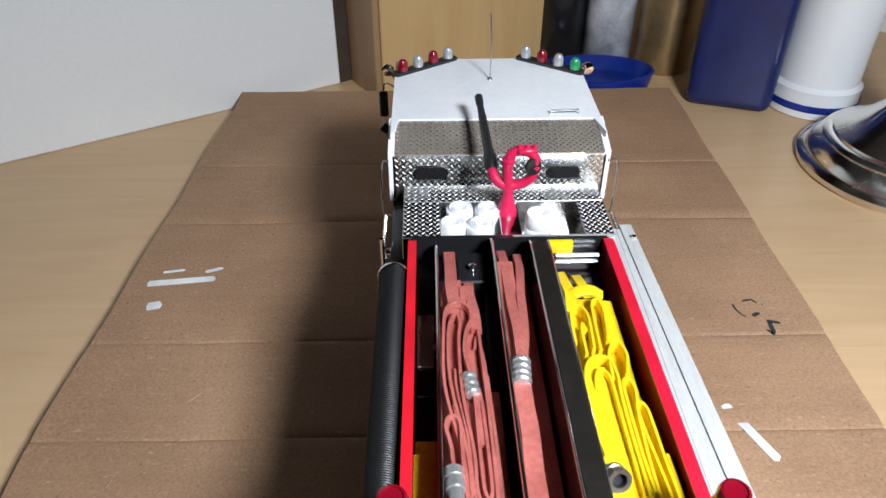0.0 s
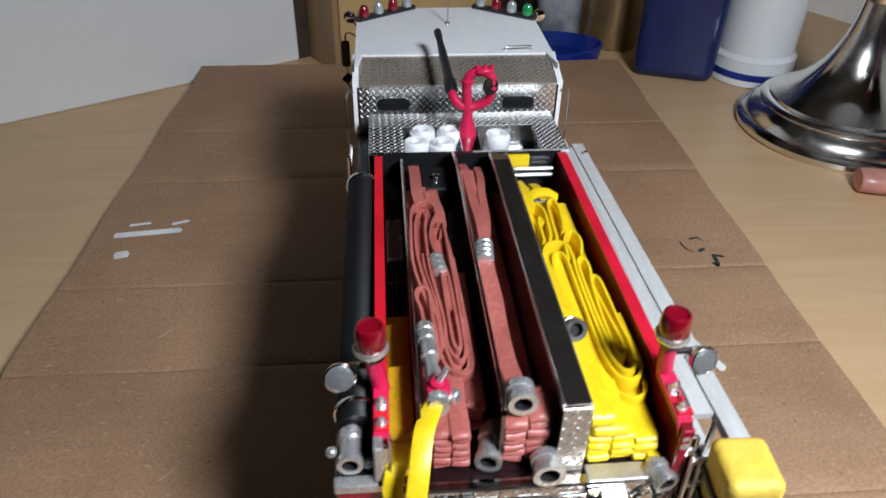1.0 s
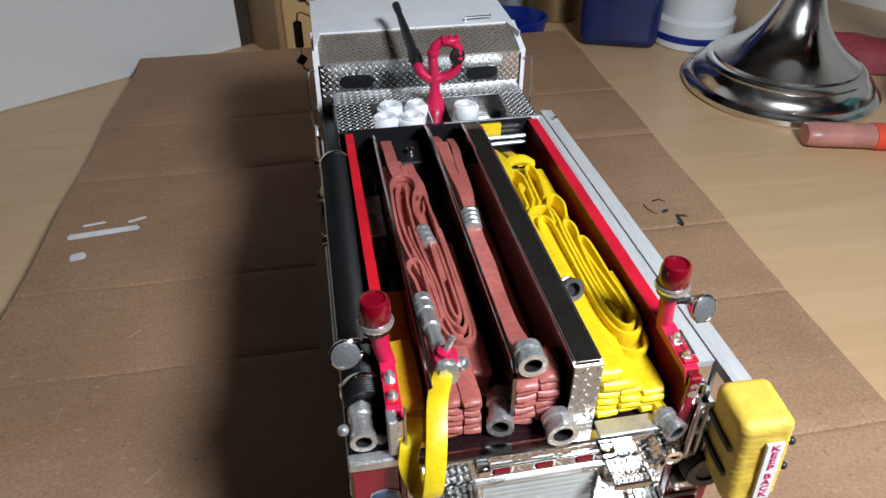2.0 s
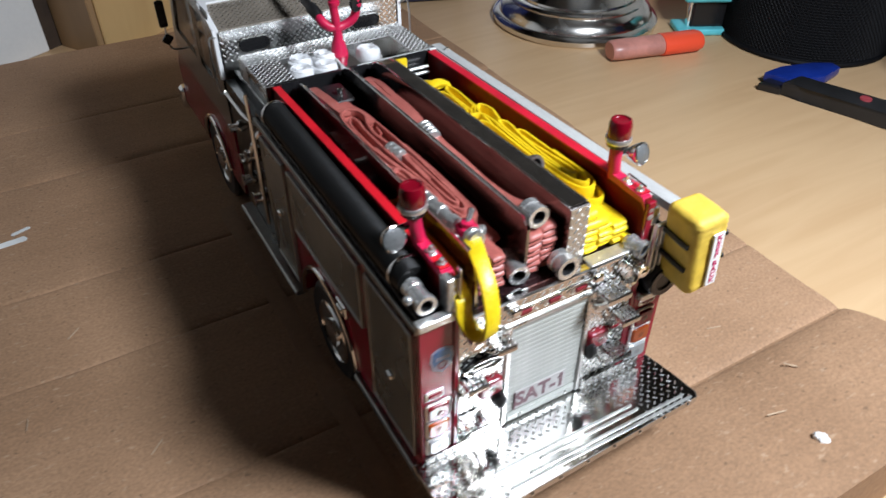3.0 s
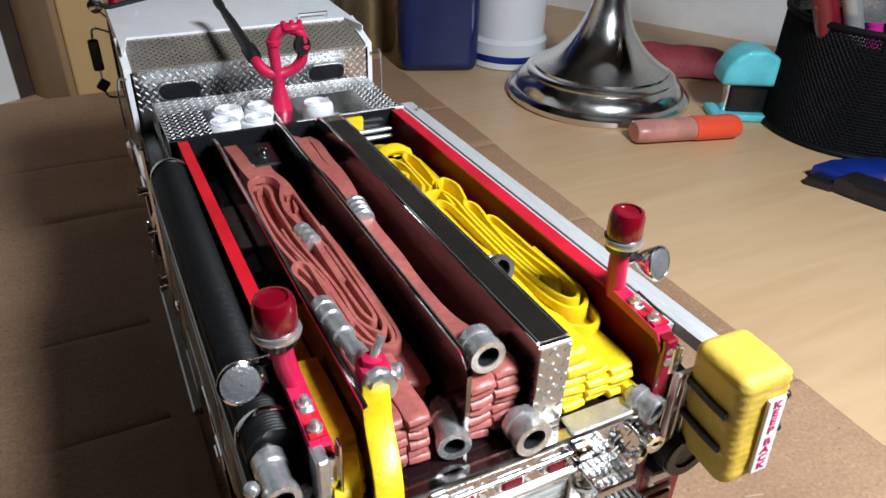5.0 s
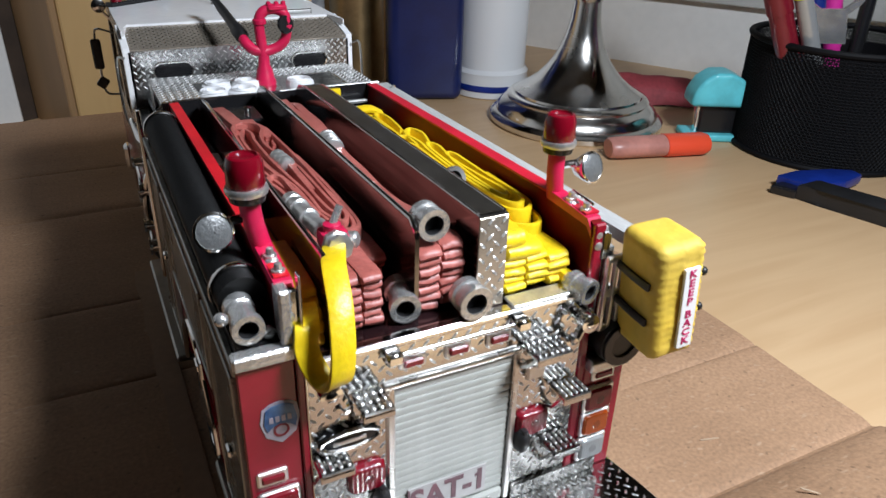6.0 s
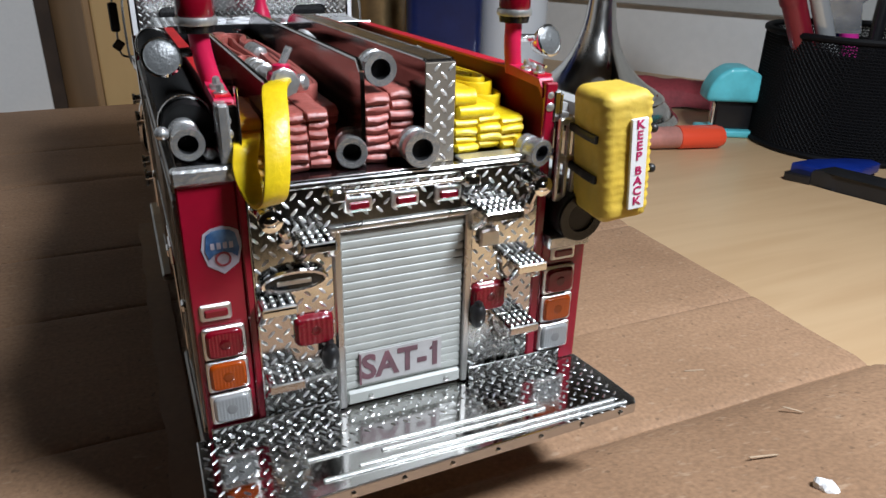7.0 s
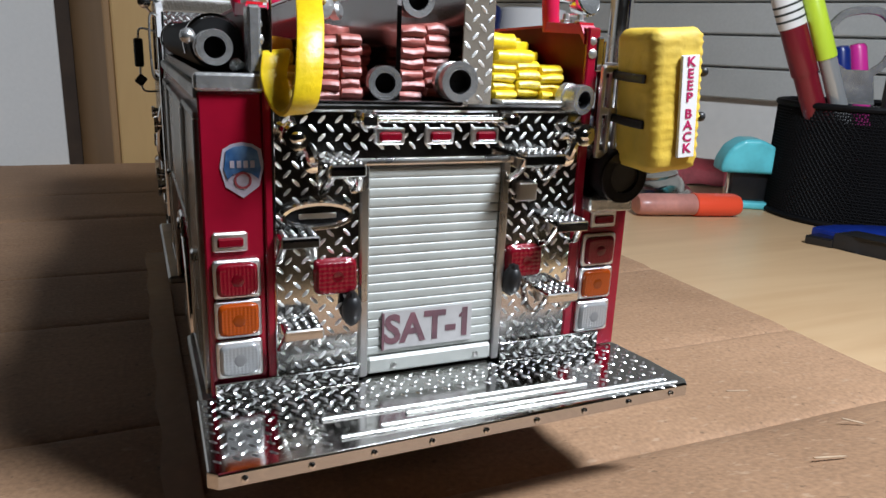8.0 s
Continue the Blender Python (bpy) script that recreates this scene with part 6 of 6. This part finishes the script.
knife = thing("folding_cutter", 305, 132, DESK, "black cutter with a blue slide, lying on the desk", "cutter")
def slab(bm, pts, z0, z1, bev=1.0):
    prism(bm, pts, z0, z1, "z")
    bmesh.ops.bevel(bm, geom=list(bm.edges), offset=bev, segments=2, affect="EDGES", profile=0.6)
with P("tip", BLACKGLOSS, "black tip", knife) as bm:
    slab(bm, [(291, 161), (297, 148), (309, 152), (304, 163)], DESK, DESK + 5)
with P("slide", BLUE, "blue slide", knife, True) as bm:
    slab(bm, [(301, 166), (306, 150), (330, 142), (350, 146), (352, 154), (340, 161), (318, 167)], DESK + 2, DESK + 8, 1.6)
with P("grip", BLACK, "black ribbed grip", knife, True) as bm:
    slab(bm, [(297, 149), (303, 137), (314, 88), (322, 78), (335, 84), (331, 100), (316, 150)], DESK, DESK + 9, 2.0)
with P("dot", MAROON, "dark red button", knife, True) as bm:
    lathe(bm, [(3.6, 0), (3.4, 0.8), (0.3, 1.0)], turn(321, 108, DESK + 9), 16)

# wire mesh pen pot
pot = thing("pen_pot", 390, 207, DESK, "black wire mesh pen pot filled with pens", "pen pot")
px, py, pr, ph = 390, 207, 57, 72
with P("mesh", POTBLACK, "fine black wire mesh", pot) as bm:
    nn, hh = 124, 36
    rows = [[bm.verts.new((px + pr * math.cos(2 * math.pi * (i + 0.5 * (j % 2)) / nn), py + pr * math.sin(2 * math.pi * (i + 0.5 * (j % 2)) / nn), DESK + 4 + (ph - 6) * j / hh)) for i in range(nn)] for j in range(hh + 1)]
    for j in range(hh):
        for i in range(nn):
            a, b = rows[j][i], rows[j][(i + 1) % nn]
            c = rows[j + 1][i] if j % 2 == 0 else rows[j + 1][(i + 1) % nn]
            d = rows[j + 1][(i - 1) % nn] if j % 2 == 0 else rows[j + 1][i]
            bm.faces.new((a, b, c))
            bm.faces.new((a, c, d))
tagged(LAST[-1], kind="stuff")
mesh_ob = LAST[-1]
mesh_ob.modifiers.new("wires", "WIREFRAME").thickness = 0.9 * MM
for z in (DESK + 2, DESK + ph):
    with P("rim", POTBLACK, "", pot, True) as bm:
        tube(bm, [(px + pr * math.cos(radians(a)), py + pr * math.sin(radians(a)), z) for a in range(0, 361, 8)], 2.0, 8)
# black inner wall added behind the wires to darken the pot
with P("dark_backing", POTBLACK, "floor of the pot with a black backing added behind the mesh", pot, True) as bm:
    lathe(bm, [(0.5, 0.5), (pr - 3, 0.6), (pr - 3, ph - 9), (pr - 5, ph - 9), (pr - 5, 3), (0.5, 3)], turn(px, py, DESK), 40)


def stick(name, mat, base, tip, r, label, category, cap=None, share=0.7, tag_z=None):
    a, b = Vector(base), Vector(tip)
    m = Matrix.Translation(a) @ (b - a).to_track_quat("Z", "X").to_matrix().to_4x4()
    L = (b - a).length
    t = thing(name, *base, label, category, "pens in the pot")
    with P("barrel", mat, "", t, True) as bm:
        lathe(bm, [(0.4, 0), (r, 1), (r, L * share), (r * 0.9, L * share + 0.5)], m, 20)
    with P("cap", cap or mat, "", t, True) as bm:
        lathe(bm, [(r * 1.1, L * share), (r * 1.12, L * share + 1), (r * 1.05, L - 3), (r * 0.8, L - 0.6), (0.2, L)], m, 20)
    if tag_z:
        with P("paper_tag", PAPER, "white label with dark bars", t, True) as bm:
            lathe(bm, [(r * 1.13, tag_z), (r * 1.14, tag_z + 0.3), (r * 1.14, tag_z + 19), (r * 1.13, tag_z + 19.3)], m, 20, False)
        tag_ob = LAST[-1]
        for k in range(3):
            with P("bar", INK, "dark bar", tag_ob) as bm:
                lathe(bm, [(r * 1.15, tag_z + 4 + 4.4 * k), (r * 1.16, tag_z + 4.1 + 4.4 * k), (r * 1.16, tag_z + 5.2 + 4.4 * k), (r * 1.15, tag_z + 5.3 + 4.4 * k)], m, 20, False)
    return t


stick("highlighter_pen", CLEARLENS, (362, 192, 20), (318, 211, 130), 5.2, "lime highlighter pen with a clear barrel standing in the pot", "highlighter pen", LIME, 0.62)
stick("marker_pen", MARKERRED, (354, 203, 20), (298, 224, 150), 7.0, "dark red marker pen with a white printed label in the pot", "marker pen", None, 0.45, 94)
stick("pen", BLUE, (372, 208, 20), (357, 214, 96), 5.0, "blue capped pen with a clear end standing in the pot", "pen", None, 0.45)
stick("pen", MAGENTA, (388, 206, 20), (371, 214, 98), 5.0, "magenta capped pen with a clear end standing in the pot", "pen", None, 0.45)
stick("pen", BLACKGLOSS, (398, 205, 20), (408, 212, 110), 4.4, "black pen standing in the pot", "pen")
clip_t = thing("binder_clip", 362, 200, 54, "grey metal binder clip hooked on the rim of the pot", "binder clip")
CM = turn(352, 196, 62, 0, 0, -25)
with P("jaw", NICKEL, "", clip_t) as bm:
    prism(bm, [(-13, 0), (-9, 20), (9, 20), (13, 0)], -1.6, 1.6, "y", CM)
with P("loop", NICKEL, "", clip_t, True) as bm:
    sweep(bm, [CM @ Vector(p) for p in smooth_path([(-8, 0, 18), (-19, 0, 26), (-21, 0, 40), (-12, 0, 52), (8, 0, 53), (18, 0, 40), (16, 0, 26), (8, 0, 18)], 5)], flat(5.0, 3.2), CM.to_3x3() @ Vector((0, 1, 0)))

# folders and a printed box at the end of the desk
for k, (mat, lab) in enumerate(((BLUE, "thin blue folder"), (PAPER, "white paper folder"), (BLACKGLOSS, "black folder"), (PAPER, "white paper folder"))):
    bm = bmesh.new()
    box(bm, -1.2, 1.2, -60, 60, 0, 160, 0.4, turn(404 + 9 * k, 128 - 10 * k, DESK, 0, 0, -52 - 3 * k))
    tagged(part("folder", bm, mat), lab + " standing upright on the desk", "folder", "folders on the desk")
bm = bmesh.new()
box(bm, -30, 30, -22, 22, 0, 60, 1.0, turn(432, 66, DESK, 0, 0, -40))
tagged(part("printed_box", bm, MAROON), "red printed carton with a green corner", "box")
with P("green_corner", GREEN, "green printed corner", bpy.data.objects["printed_box"]) as bm:
    box(bm, -30.6, -4, -22.6, -20, 26, 58, 0.3, turn(432, 66, DESK, 0, 0, -40))
bm = bmesh.new()
prism(bm, [(-25, 430), (-16, 427), (-13, 433), (-22, 436)], DESK + 0.1, DESK + 1.2, "z")
tagged(part("green_scrap", bm, GREEN), "small green paper scrap on the desk behind the carton", "paper scrap")
